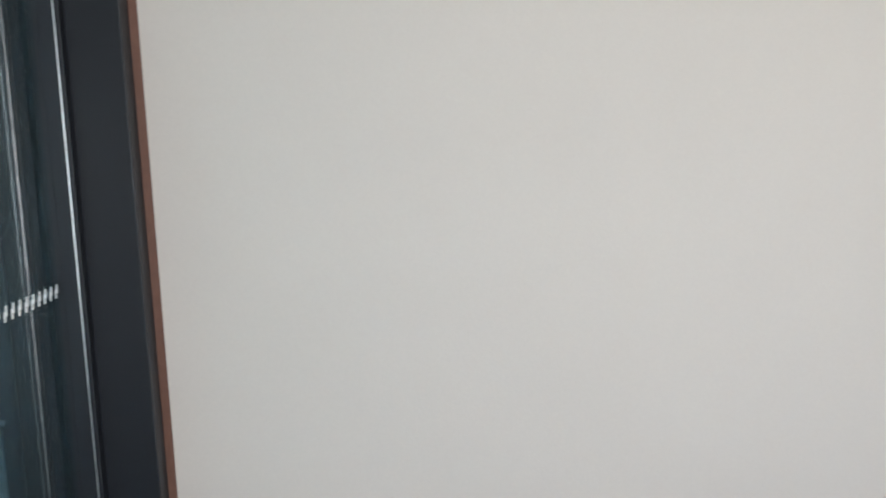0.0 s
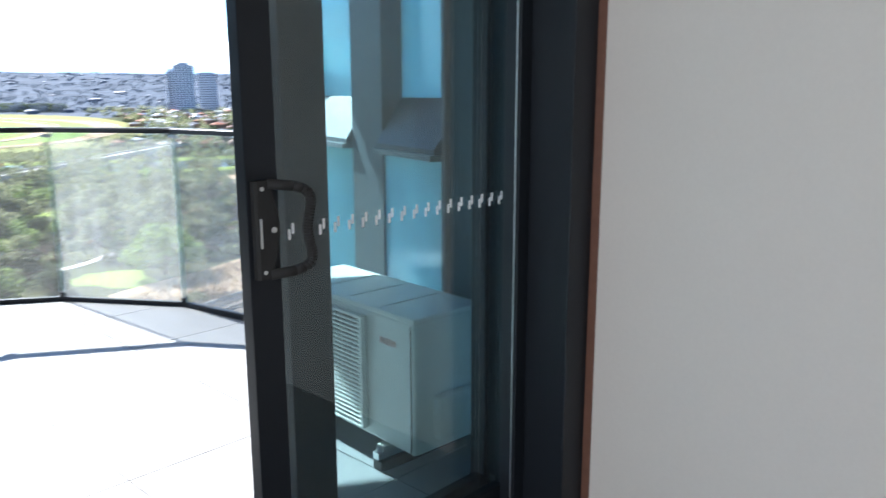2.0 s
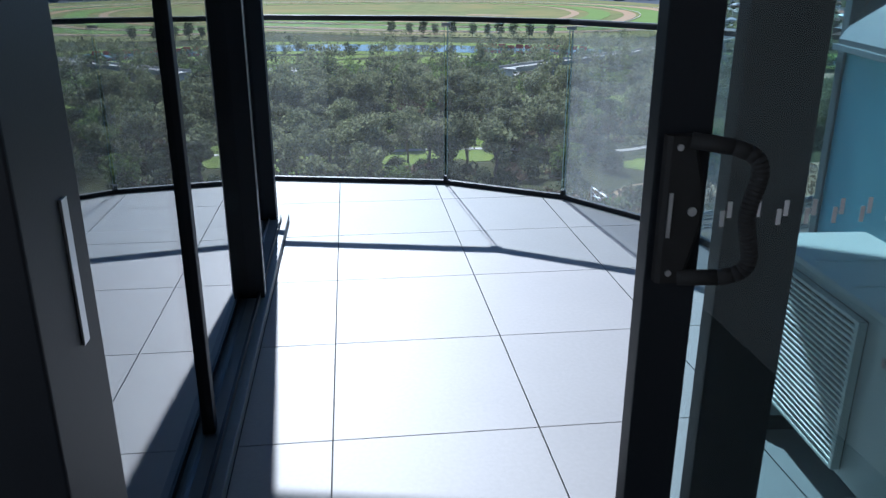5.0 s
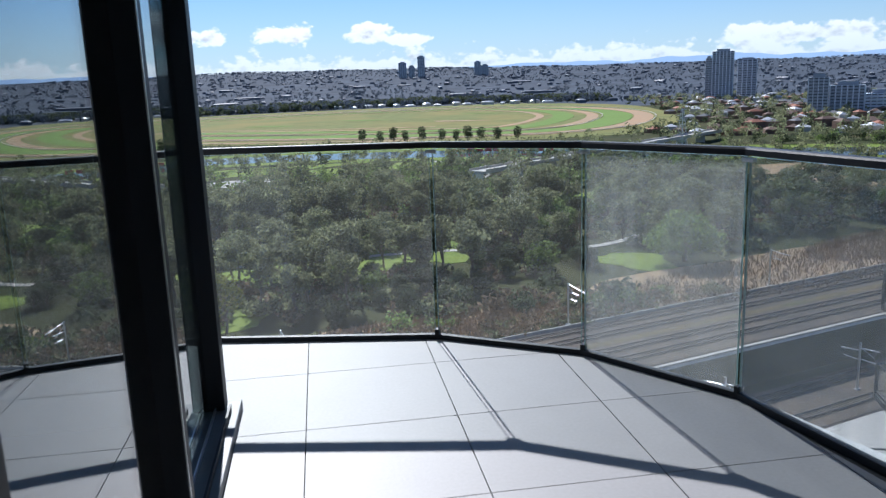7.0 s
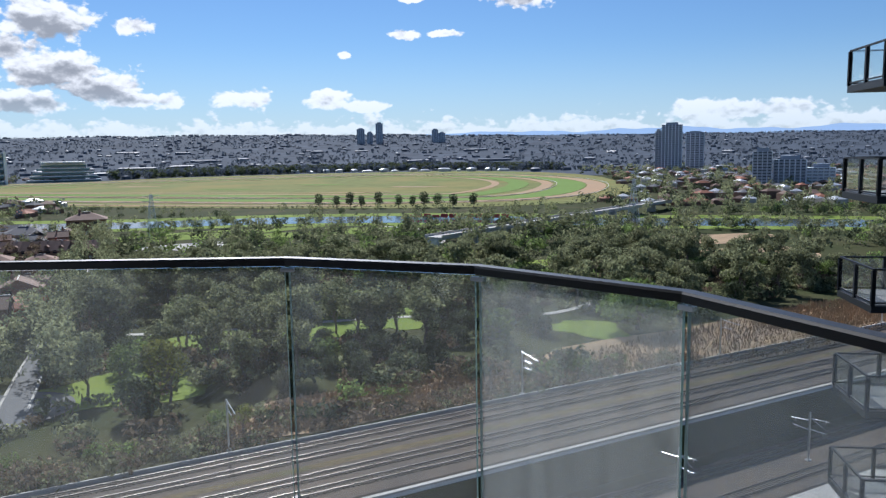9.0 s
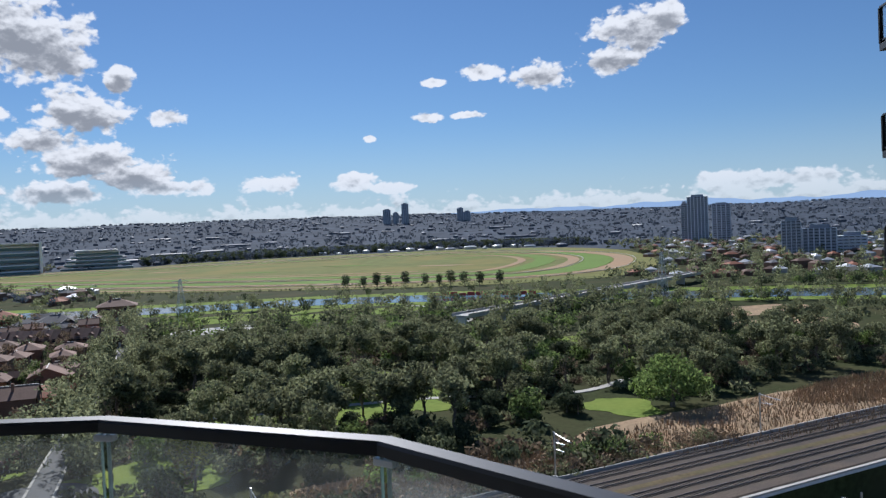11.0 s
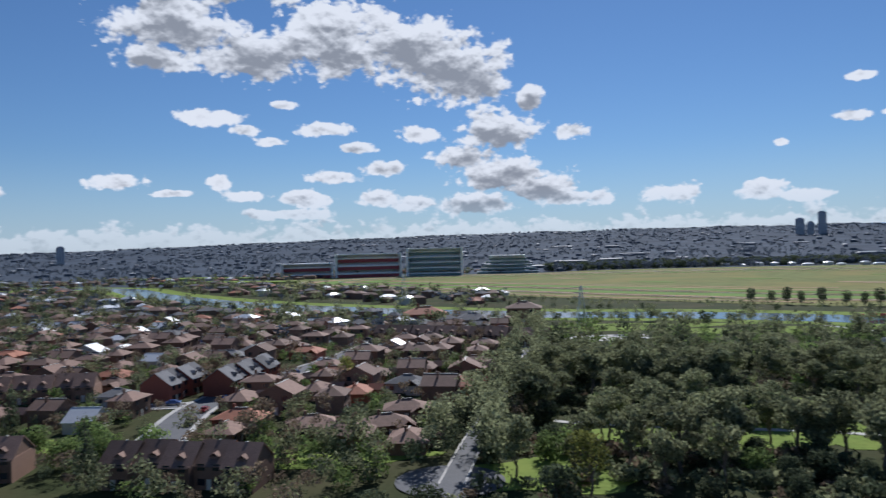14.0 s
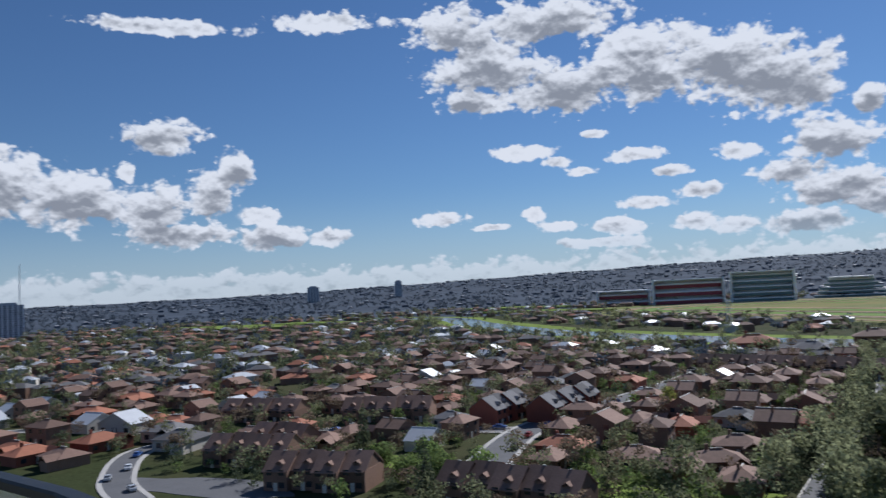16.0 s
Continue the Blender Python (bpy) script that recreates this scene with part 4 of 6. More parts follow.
# ---------------------------------------------------------------- park ground, paths and roads
for cx, cy, rx, ry, mat, label in (
        (26, 226, 12, 34, "lawn", "sunlit lawn clearing between park trees"), (0, 198, 38, 13, "lawn", "sunlit lawn under tall park trees"),
        (77, 181, 8, 11, "lawn", "bright lawn beside the round tree"), (-30, 158, 18, 13, "lawn", "lawn beside the cul-de-sac"),
        (-50, 452, 70, 20, "lawn", "riverside lawn"), (40, 446, 60, 16, "lawn", "riverside lawn"), (60, 330, 30, 14, "lawn", "lawn gap in the park"),
        (100, 290, 24, 10, "lawn", "lawn gap in the park"), (112, 163, 62, 17, "dry", "dry tan reed bed beside the railway"), (18, 138, 34, 9, "dry", "dry brown reed bed beside the railway"),
        (185, 285, 42, 24, "dry", "dry grass flat"), (215, 345, 30, 16, "dry", "dry grass flat"), (-45, 400, 22, 14, "footpath", "gravel car park by the river"),
        (-178, 108, 30, 8, "asphalt", "grey car court beside the terraces"), (-160, 150, 20, 8, "lawn", "green garden strip"), (-80, 160, 22, 9, "lawn", "green garden strip")):
    structure("lawn_patch" if mat == "lawn" else "ground_patch", blob(cx, cy, rx, ry, GZ + 0.09 + 0.006 * (cx % 7), turn=0.3), M[mat], label, "ground patch")
ROADS = [([(-47, 147), (-53, 185), (-57, 225), (-64, 290), (-80, 370), (-95, 430)], 4.6, "asphalt"),
         ([(-118, 140), (-130, 166), (-146, 205), (-152, 250), (-151, 300), (-158, 380), (-170, 440)], 10, "asphalt"),
         ([(-178, 92), (-205, 101), (-238, 126), (-230, 158), (-205, 178), (-150, 205)], 7, "asphalt"),
         ([(-420, 330), (-280, 345), (-158, 372), (-80, 366)], 7, "asphalt"),
         ([(-330, 110), (-300, 160), (-290, 230), (-285, 345)], 7, "asphalt"),
         ([(60, 470), (90, 420), (70, 350), (40, 290)], 3, "footpath"), ([(-60, 215), (-30, 205), (30, 208), (70, 200), (95, 215)], 2.5, "footpath")]
for i, (pts, w, mat) in enumerate(ROADS):
    structure("road" if mat == "asphalt" else "path", ribbon(pts, w, GZ + 0.17 + 0.007 * i), M[mat], "grey suburban street" if mat == "asphalt" else "pale park path", "road")
    if mat == "asphalt":
        for s in (-1, 1):
            structure("kerb", ribbon(pts, 0.5 if i == 0 else 1.4, GZ + 0.24 + 0.006 * i, 0.2, shift=s * (w / 2 + (0.27 if i == 0 else 0.72))), M["footpath"], "pale footpath and kerb along the street", "kerb")
bm = bmesh.new()
bmesh.ops.create_circle(bm, cap_ends=True, segments=28, radius=11, matrix=pose(-48, 149, GZ + 0.235))
structure("cul_de_sac", bm, M["asphalt"], "pale turning circle at the end of the street", "road")

# ---------------------------------------------------------------- railway
bm = bmesh.new()
u0, u1 = -160, 420
for v0, v1, z in ((91, 114.5, GZ + 0.3), (71, 86, LOW + 0.3)):
    vsx = [bm.verts.new((*rail_xy(u, v), zz)) for u, v, zz in ((u0, v0, z - 0.35), (u1, v0, z - 0.35), (u1, v0 + 0.7, z), (u0, v0 + 0.7, z), (u1, v1 - 0.7, z), (u0, v1 - 0.7, z), (u1, v1, z - 0.35), (u0, v1, z - 0.35))]
    for q in ((0, 1, 2, 3), (3, 2, 4, 5), (5, 4, 6, 7)):
        bm.faces.new([vsx[k] for k in q])
structure("rail_bed", bm, M["ballast"], "brown-grey stone ballast under the railway lines", "rail bed")
TRK = pose(0, 0, 0, 0, 0, 16.7)
for v, z in ((112.0, GZ), (107.6, GZ), (100.4, GZ), (95.8, GZ), (83.0, LOW), (75.2, LOW)):
    t = empty("railway_track", TRK @ pose(0, v, z + 0.3), "pair of steel rails on worn sleepers in ballast", "railway track", "railway tracks")
    for s in (-0.8, 0.8):
        bm = bmesh.new()
        box(bm, u0, u1, s - 0.075, s + 0.075, 0.12, 0.15)
        box(bm, u0, u1, s - 0.035, s + 0.035, 0.15, 0.25)
        box(bm, u0, u1, s - 0.045, s + 0.045, 0.25, 0.30)
        part("rail", bm, M["steel"], t, "worn steel rail")
    vv, ff = [], []
    for k in range(int((u1 - u0) / 0.7)):
        x, n = u0 + k * 0.7, len(vv)
        for a, b, c in ((0, -1.3, 0), (0.26, -1.3, 0), (0.26, 1.3, 0), (0, 1.3, 0), (0.03, -1.28, 0.12), (0.23, -1.28, 0.12), (0.23, 1.28, 0.12), (0.03, 1.28, 0.12)):
            vv.append((x + a, b, c))
        ff += [tuple(n + i for i in q) for q in ((4, 5, 6, 7), (0, 1, 5, 4), (1, 2, 6, 5), (2, 3, 7, 6), (3, 0, 4, 7))]
    me = bpy.data.meshes.new("sleepers")
    me.from_pydata(vv, [], ff)
    me.materials.append(M["sleeper"])
    so = new("sleepers", me)
    so.parent = t
    tagged(so, "row of worn brown-grey sleepers", kind="stuff")
bm = bmesh.new()
box(bm, u0, u1, 89.3, 89.8, LOW - 0.5, GZ + 0.55, m=TRK)
wall_rail = structure("retaining_wall", bm, M["pale_concrete"], "tall grey concrete retaining wall beside the cutting", "retaining wall")
part("coping", one_box(u0, u1, 89.2, 89.9, GZ + 0.552, GZ + 0.85, m=TRK), M["footpath"], wall_rail, "pale coping")
bm = one_box(u0, u1, 114.6, 114.9, GZ, GZ + 0.75, m=TRK)
structure("trackside_wall", bm, M["footpath"], "low pale concrete wall along the railway", "low wall")


def rail_mast(x, y, z, turn, arms):
    e = empty("catenary_mast", pose(x, y, z, 0, 0, turn), "grey steel railway mast with cross arms", "railway mast", "railway masts")
    part("post", one_box(-0.13, 0.13, -0.13, 0.13, 0, 8.4, bevel=0.02), M["alu"], e)
    for h, a, b in arms:
        bm = bmesh.new()
        tube(bm, (0, 0, h), (0, a, h + b), 0.07)
        part("arm", bm, M["alu"], e)
        bm = bmesh.new()
        tube(bm, (0, a * 0.8, h + b * 0.8), (0, a * 0.8, h + b * 0.8 - 0.5), 0.06, 0.03)
        part("insulator", bm, M["trim"], e)
    bm = bmesh.new()
    tube(bm, (0, 0, 7.6), (0, -2.6, 6.3), 0.04)
    part("stay", bm, M["alu"], e)
    part("base_block", one_box(-0.4, 0.4, -0.4, 0.4, 0, 0.45, bevel=0.05), M["concrete"], e)
    return e


for x, y, z, arms in ((44, 134.5, GZ, ((8.2, -5.2, -0.6), (6.6, -3.2, 0.2), (5.4, -3.0, 0.1))), (94, 149.5, GZ, ((8.2, -5.2, -0.4), (6.4, -3.2, 0.2))),
                      (-8, 119.5, GZ, ((8.2, -5.2, -0.6), (6.6, -3.0, 0.2))), (150, 166.5, GZ, ((8.2, -5.2, -0.6), (6.6, -3.0, 0.2))),
                      (84, 107, LOW, ((7.4, -3.4, 0.3), (7.0, 3.4, -0.4), (5.6, -3.0, 0.0), (5.4, 3.0, 0.1))), (56, 98.5, LOW, ((7.4, -3.4, 0.3), (7.0, 3.4, -0.4), (5.6, -3.0, 0.0)))):
    rail_mast(x, y, z, 16.7, arms)

# weedy strip between the track pairs, and gravel in the cutting
bm = bmesh.new()
vsx = [bm.verts.new((*rail_xy(u, v), GZ + 0.34)) for u, v in ((u0, 103.0), (u1, 103.0), (u1, 104.7), (u0, 104.7))]
bm.faces.new(vsx)
structure("weedy_strip", bm, M["weeds"], "weedy brown strip between the track pairs", "ground patch")
for u, v, ru, rv, mat in ((90, 70, 90, 17, "footpath"), (60, 45, 40, 10, "lawn"), (170, 66, 60, 16, "footpath"), (110, 40, 50, 9, "dry")):
    x, y = rail_xy(u, v)
    structure("cutting_ground", blob(x, y, ru, rv, LOW + 0.1 + 0.006 * (u % 5), turn=RA), M[mat], "gravel and grass in the railway cutting", "ground patch")

# ---------------------------------------------------------------- trees
def leaf_arrays(clumps, n, size, seed):
    """Many small leaf sprays spread through the shells of some clumps."""
    g = np.random.default_rng(seed)
    c = np.array(clumps, float)
    w = c[:, 3] * c[:, 4] * c[:, 5]
    k = g.choice(len(c), n, p=w / w.sum())
    d = g.normal(size=(n, 3))
    d /= np.linalg.norm(d, axis=1)[:, None]
    r = g.uniform(0.45, 1.08, n) ** 0.6
    ctr = c[k, :3] + d * r[:, None] * c[k, 3:6]
    nrm = d + g.normal(scale=0.7, size=(n, 3))
    nrm /= np.linalg.norm(nrm, axis=1)[:, None]
    a = np.cross(nrm, g.normal(size=(n, 3)))
    a /= np.linalg.norm(a, axis=1)[:, None]
    b = np.cross(nrm, a)
    s = size * g.uniform(0.55, 1.35, n)[:, None]
    v = np.stack([ctr - a * s, ctr - b * s * 0.55, ctr + a * s, ctr + b * s * 0.55], 1).reshape(-1, 3)
    f = np.arange(n * 4).reshape(-1, 4)
    return v, f


def np_mesh(name, v, f, mat):
    me = bpy.data.meshes.new(name)
    me.vertices.add(len(v))
    me.vertices.foreach_set("co", np.asarray(v, np.float32).ravel())
    k = f.shape[1]
    me.loops.add(f.size)
    me.loops.foreach_set("vertex_index", f.astype(np.int32).ravel())
    me.polygons.add(len(f))
    me.polygons.foreach_set("loop_start", np.arange(0, f.size, k, dtype=np.int32))
    me.update(calc_edges=True)
    me.materials.append(mat)
    return me


def crown_clumps(kind, g):
    if kind == "gum":
        return [(g.uniform(-2.6, 2.6), g.uniform(-2.6, 2.6), g.uniform(5.6, 11.6), g.uniform(1.6, 2.7), g.uniform(1.6, 2.7), g.uniform(1.0, 1.7)) for _ in range(13)]
    if kind == "dense":
        return [(g.uniform(-2.2, 2.2), g.uniform(-2.2, 2.2), g.uniform(2.0, 6.0), g.uniform(1.8, 2.8), g.uniform(1.8, 2.8), g.uniform(1.5, 2.4)) for _ in range(9)]
    if kind == "round":
        return [(4.6 * math.cos(a), 4.6 * math.sin(a), g.uniform(3.2, 5.2), 2.9, 2.9, 2.2) for a in np.linspace(0, 5.7, 8)] + [(0, 0, 6.6, 4.2, 4.2, 2.6), (1.5, -1, 7.6, 2.6, 2.6, 1.8)]
    if kind == "cypress":
        return [(0, 0, h, 2.7 * (1 - h / 14.0) + 0.3, 2.7 * (1 - h / 14.0) + 0.3, 1.5) for h in np.linspace(1.6, 12.5, 9)]
    if kind == "poplar":
        return [(g.uniform(-0.6, 0.6), g.uniform(-0.6, 0.6), h, 2.9, 2.9, 2.0) for h in np.linspace(4, 8.5, 4)]
    return [(g.uniform(-1.8, 1.8), g.uniform(-1.8, 1.8), g.uniform(0.5, 1.7), g.uniform(0.9, 1.6), g.uniform(0.9, 1.6), g.uniform(0.6, 1.1)) for _ in range(6)]


def tree(kind, mat, n, size, seed, label):
    """A tapered trunk with limbs, and a crown of small leaf sprays."""
    g = random.Random(seed)
    cl = crown_clumps(kind, g)
    e = empty("shrub" if kind == "shrub" else "tree", pose(0, 0, GZ), label, "shrub" if kind == "shrub" else "tree", "park trees")
    bm = bmesh.new()
    if kind == "shrub":
        for _ in range(5):
            tube(bm, (0, 0, -0.2), (g.uniform(-1, 1), g.uniform(-1, 1), g.uniform(0.8, 1.6)), 0.06, 0.02, 5, False)
    else:
        top = max(c[2] for c in cl)
        p = Vector((0, 0, -0.3))
        rad = 0.32 if kind != "round" else 0.5
        for s in range(4):
            q = Vector((g.uniform(-0.5, 0.5), g.uniform(-0.5, 0.5), top * 0.72 * (s + 1) / 4))
            tube(bm, p, q, rad * (1 - s * 0.2), rad * (0.8 - s * 0.2), 7, False)
            p = q
        for c in cl[:9]:
            h = c[2] * g.uniform(0.35, 0.6)
            tube(bm, (0, 0, h), (c[0], c[1], c[2]), 0.12, 0.03, 5, False)
    part("trunk", bm, M["bark"], e)
    v, f = leaf_arrays(cl, n, size, seed)
    c = new("crown", np_mesh("crown", v, f, M[mat]))
    c.parent = e
    return e


PROTO = {
    "gum": [tree("gum", "gum", 1500, 0.42, 11 + i, "tall olive gum tree with an open crown") for i in range(4)],
    "dense": [tree("dense", "dense", 1300, 0.40, 31 + i, "dense dark green park tree") for i in range(3)],
    "fresh": [tree("dense", "fresh", 800, 0.44, 41 + i, "fresh green leafy tree") for i in range(2)],
    "yellow": [tree("gum", "yellow", 700, 0.42, 51, "yellow-green feathery tree by the lawn")],
    "round": [tree("round", "bright", 3600, 0.34, 61, "broad round green tree on the lawn")],
    "cypress": [tree("cypress", "dense", 700, 0.36, 71, "dark pointed cypress tree")],
    "poplar": [tree("poplar", "dense", 620, 0.5, 81 + i, "small round-headed tree in a row") for i in range(2)],
    "shrub": [tree("shrub", "gum", 200, 0.30, 91, "low grey-green shrub beside the railway"), tree("shrub", "scrub", 240, 0.26, 92, "brown leafless shrub beside the railway"),
              tree("shrub", "fresh", 200, 0.30, 93, "low fresh green shrub beside the railway"), tree("shrub", "dense", 220, 0.30, 94, "low dark shrub beside the railway")],
    "bare": [tree("gum", "scrub", 260, 0.22, 95, "bare winter tree with thin twigs")],
}
FREE = {id(p): True for ps in PROTO.values() for p in ps}
PLACED = []


def plant(kind, x, y, s=1.0, z=None, which=None):
    ps = PROTO[kind]
    p = ps[which if which is not None else rng.randrange(len(ps))]
    m = pose(x, y, (GZ if z is None else z), 0, 0, rng.uniform(0, 360))
    sc = Matrix.Diagonal((s * rng.uniform(0.9, 1.1), s * rng.uniform(0.9, 1.1), s, 1))
    PLACED.append((x, y))
    if FREE.pop(id(p), None):
        p.matrix_world = m @ sc
        return p
    c = copy_thing(p, Matrix())
    c.matrix_basis = m @ sc
    return c


CLEAR = [(28, 228, 12, 30), (0, 196, 40, 13), (80, 182, 14, 19), (-45, 400, 24, 15), (105, 160, 50, 11), (18, 138, 32, 8), (60, 330, 24, 9), (100, 290, 20, 8),
         (200, 300, 55, 28), (240, 350, 55, 22), (112, 165, 62, 15), (160, 186, 48, 15), (-34, 158, 12, 9)]


def is_clear(x, y):
    return any(((x - a) / c) ** 2 + ((y - b) / d) ** 2 < 1 for a, b, c, d in CLEAR)


def near_line(x, y, pts, w):
    p = Vector((x, y))
    for a, b in zip(pts, pts[1:]):
        a, b = Vector(a), Vector(b)
        t = max(0, min(1, (p - a).dot(b - a) / (b - a).length_squared))
        if (a + (b - a) * t - p).length < w:
            return True
    return False


def on_road(x, y, extra=2.0):
    return any(near_line(x, y, pts, w / 2 + extra) for pts, w, _ in ROADS[:5])


# single trees that stand out
plant("round", 88, 177, 1.4)
plant("gum", -36, 155, 1.0, which=0)
plant("yellow", -20, 146, 0.95)
plant("dense", -25, 139, 1.0)
plant("fresh", -10, 128, 0.55)
plant("yellow", -6, 126, 0.4)
plant("dense", -44, 124, 0.9)
plant("dense", -52, 120, 0.9)
for x, y, s in ((-178, 165, 1.0), (-117, 127, 1.15), (-263, 437, 0.9), (-258, 440, 0.95), (-253, 436, 0.9), (-166, 152, 0.6)):
    plant("cypress", x, y, s)
for x, y in ((-128, 142), (-136, 150), (-122, 152), (-144, 158), (-133, 138), (-150, 146)):
    plant("fresh", x, y, 1.0)
plant("yellow", -118, 247, 0.8)
for i in range(11):
    k = i / 10
    plant("poplar", 36 + 114 * k + rng.uniform(-3, 3), 634 - 40 * k + rng.uniform(-3, 3), rng.uniform(0.95, 1.25))
# the dark dense thicket beside the railway
for _ in range(34):
    x, y = rng.uniform(-2, 68), 0
    y = 143 + 0.33 * x + rng.uniform(0, 34)
    if not is_clear(x, y):
        plant("dense", x, y, rng.uniform(0.5, 0.8))
# gums round the clearings
for _ in range(46):
    a = rng.uniform(0, 6.28)
    x, y = 4 + 46 * math.cos(a) * rng.uniform(0.7, 1.25), 214 + 32 * math.sin(a) * rng.uniform(0.85, 1.3)
    if not is_clear(x, y) and not on_road(x, y):
        plant("gum", x, y, rng.uniform(0.95, 1.3))
for x in (-22, -12, -4, 6, 14, 22):
    plant("gum", x, 190 + rng.uniform(-5, 6), rng.uniform(1.0, 1.2))
for _ in range(60):
    u = rng.uniform(-45, 170)
    x, y = rail_xy(u, 119.5 + abs(rng.gauss(0, 7)))
    if not (is_clear(x, y) and x > 55):
        plant("shrub", x, y, rng.uniform(0.7, 1.5))
tries = 0
while len(PLACED) < 350 and tries < 4000:
    tries += 1
    x, y = rng.uniform(-48, 190), rng.uniform(150, 300)
    if across(x, y) < 150 or is_clear(x, y) or on_road(x, y, 4) or x < -44 - 0.12 * (y - 150) or abs(x) > y * 0.85:
        continue
    if any((x - a) ** 2 + (y - b) ** 2 < 30 for a, b in PLACED):
        continue
    plant(rng.choices(["gum", "dense", "fresh", "shrub", "bare"], [6, 2.2, 1.0, 1.2, 0.4])[0], x, y, rng.uniform(0.75, 1.2))


def wood(name, pts, kind_mats, label, n=110, size=0.75):
    """A far wood: many tree crowns in one mesh for each kind of leaf."""
    for kind, mat in kind_mats:
        vs, fs, o = [], [], 0
        g = random.Random(len(pts) + len(mat))
        base = [leaf_arrays(crown_clumps(kind, g), n, size, 200 + i) for i in range(4)]
        for i, (x, y, z, s) in enumerate(pts):
            if hash_pick(i, len(kind_mats)) != kind_mats.index((kind, mat)):
                continue
            v, f = base[i % 4]
            a = g.uniform(0, 6.28)
            c, q = math.cos(a), math.sin(a)
            vs.append(np.stack([(v[:, 0] * c - v[:, 1] * q) * s + x, (v[:, 0] * q + v[:, 1] * c) * s + y, v[:, 2] * s + z], 1))
            fs.append(f + o)
            o += len(v)
        if vs:
            tagged(new(name, np_mesh(name, np.concatenate(vs), np.concatenate(fs), M[mat])), label, "woodland", "", "stuff")


def hash_pick(i, n):
    return (i * 7919 + 13) // 5 % n


park = []
while len(park) < 620:
    x, y = rng.uniform(-78, 420), rng.uniform(255, 470)
    if is_clear(x, y) or on_road(x, y, 4) or near_line(x, y, RIVER, 40) or x < -50 - 0.16 * (y - 150) or across(x, y) < 160:
        continue
    if y > 425 and x < 110 and rng.random() < 0.8:
        continue
    if rng.random() < 0.35 and math.sin(x * 0.06 + 1) * math.sin(y * 0.05) > 0.45:
        continue
    park.append((x, y, GZ, rng.uniform(0.7, 1.15)))
for _ in range(70):
    x = rng.uniform(60, 420)
    y = rng.uniform(170, 330)
    if across(x, y) > 165 and not is_clear(x, y):
        park.append((x, y, GZ, rng.uniform(0.6, 1.0)))
wood("park_wood", park, [("gum", "gum"), ("dense", "dense"), ("gum", "gum"), ("dense", "fresh")][:2] + [("dense", "fresh")], "mixed olive park trees between railway and river")
# river banks and the far side
bank = []
for _ in range(620):
    i = rng.randrange(len(RIVER) - 1)
    t = rng.random()
    x = RIVER[i][0] + (RIVER[i + 1][0] - RIVER[i][0]) * t + rng.uniform(-12, 12)
    y = RIVER[i][1] + (RIVER[i + 1][1] - RIVER[i][1]) * t
    y += rng.choice((-1, -1, -1, 1)) * rng.uniform(32, 66)
    if near_line(x, y, RIVER, 26) or (-20 < x < 120 and rng.random() < 0.5):
        continue
    bank.append((x, y, GZ, rng.uniform(0.5, 0.95)))
wood("bank_trees", bank, [("gum", "gum"), ("dense", "dense")], "trees along the river banks", n=100)
hedge = []
for i in range(170):
    k = i / 169
    hedge.append((-420 + 660 * k + rng.uniform(-2, 2), 845 - 255 * k - 40 * math.sin(k * 3.14) + rng.uniform(-2, 2), GZ - 0.6, rng.uniform(0.3, 0.45)))
for i in range(60):
    hedge.append((rng.uniform(-420, -120), 0, GZ, rng.uniform(0.5, 0.8)))
    x = hedge[-1][0]
    hedge[-1] = (x, 700 - 0.52 * x - 110 + rng.uniform(0, 12), GZ, hedge[-1][3])
wood("racecourse_hedge", hedge, [("dense", "dense")], "dark clipped hedge and small trees along the racecourse", n=60, size=0.8)

# undergrowth through the park, and reeds beside the line
under = []
while len(under) < 700:
    x, y = rng.uniform(-60, 200), rng.uniform(128, 290)
    if across(x, y) < 120 or is_clear(x, y) or on_road(x, y, 2) or x < -46 - 0.12 * (y - 150):
        continue
    under.append((x, y, GZ, rng.uniform(0.7, 1.6)))
wood("undergrowth", under, [("shrub", "dense"), ("shrub", "gum"), ("shrub", "scrub")], "dark scrubby undergrowth between the park trees", n=90, size=0.5)
trackside = [(*rail_xy(rng.uniform(-90, 190), 116.5 + abs(rng.gauss(0, 6.0))), GZ, rng.uniform(0.5, 1.2)) for _ in range(480)]
wood("trackside_scrub", [q for q in trackside if not (q[0] > 55 and is_clear(q[0], q[1]))],
     [("shrub", "gum"), ("shrub", "dry"), ("shrub", "scrub")], "low scrub and dry weeds beside the railway", n=80, size=0.38)
wood("street_trees", [(x0 + s * rng.uniform(3.6, 7), y0 + rng.uniform(-3, 3), GZ, rng.uniform(0.7, 1.1)) for x0, y0 in [(p.x, p.y) for p in curve_pts(ROADS[0][0], 9)][3:] for s in (-1, 1, 1)],
     [("gum", "gum"), ("dense", "dense")], "trees on both sides of the park street", n=260, size=0.5)
g = np.random.default_rng(5)
rv, rf = [], []
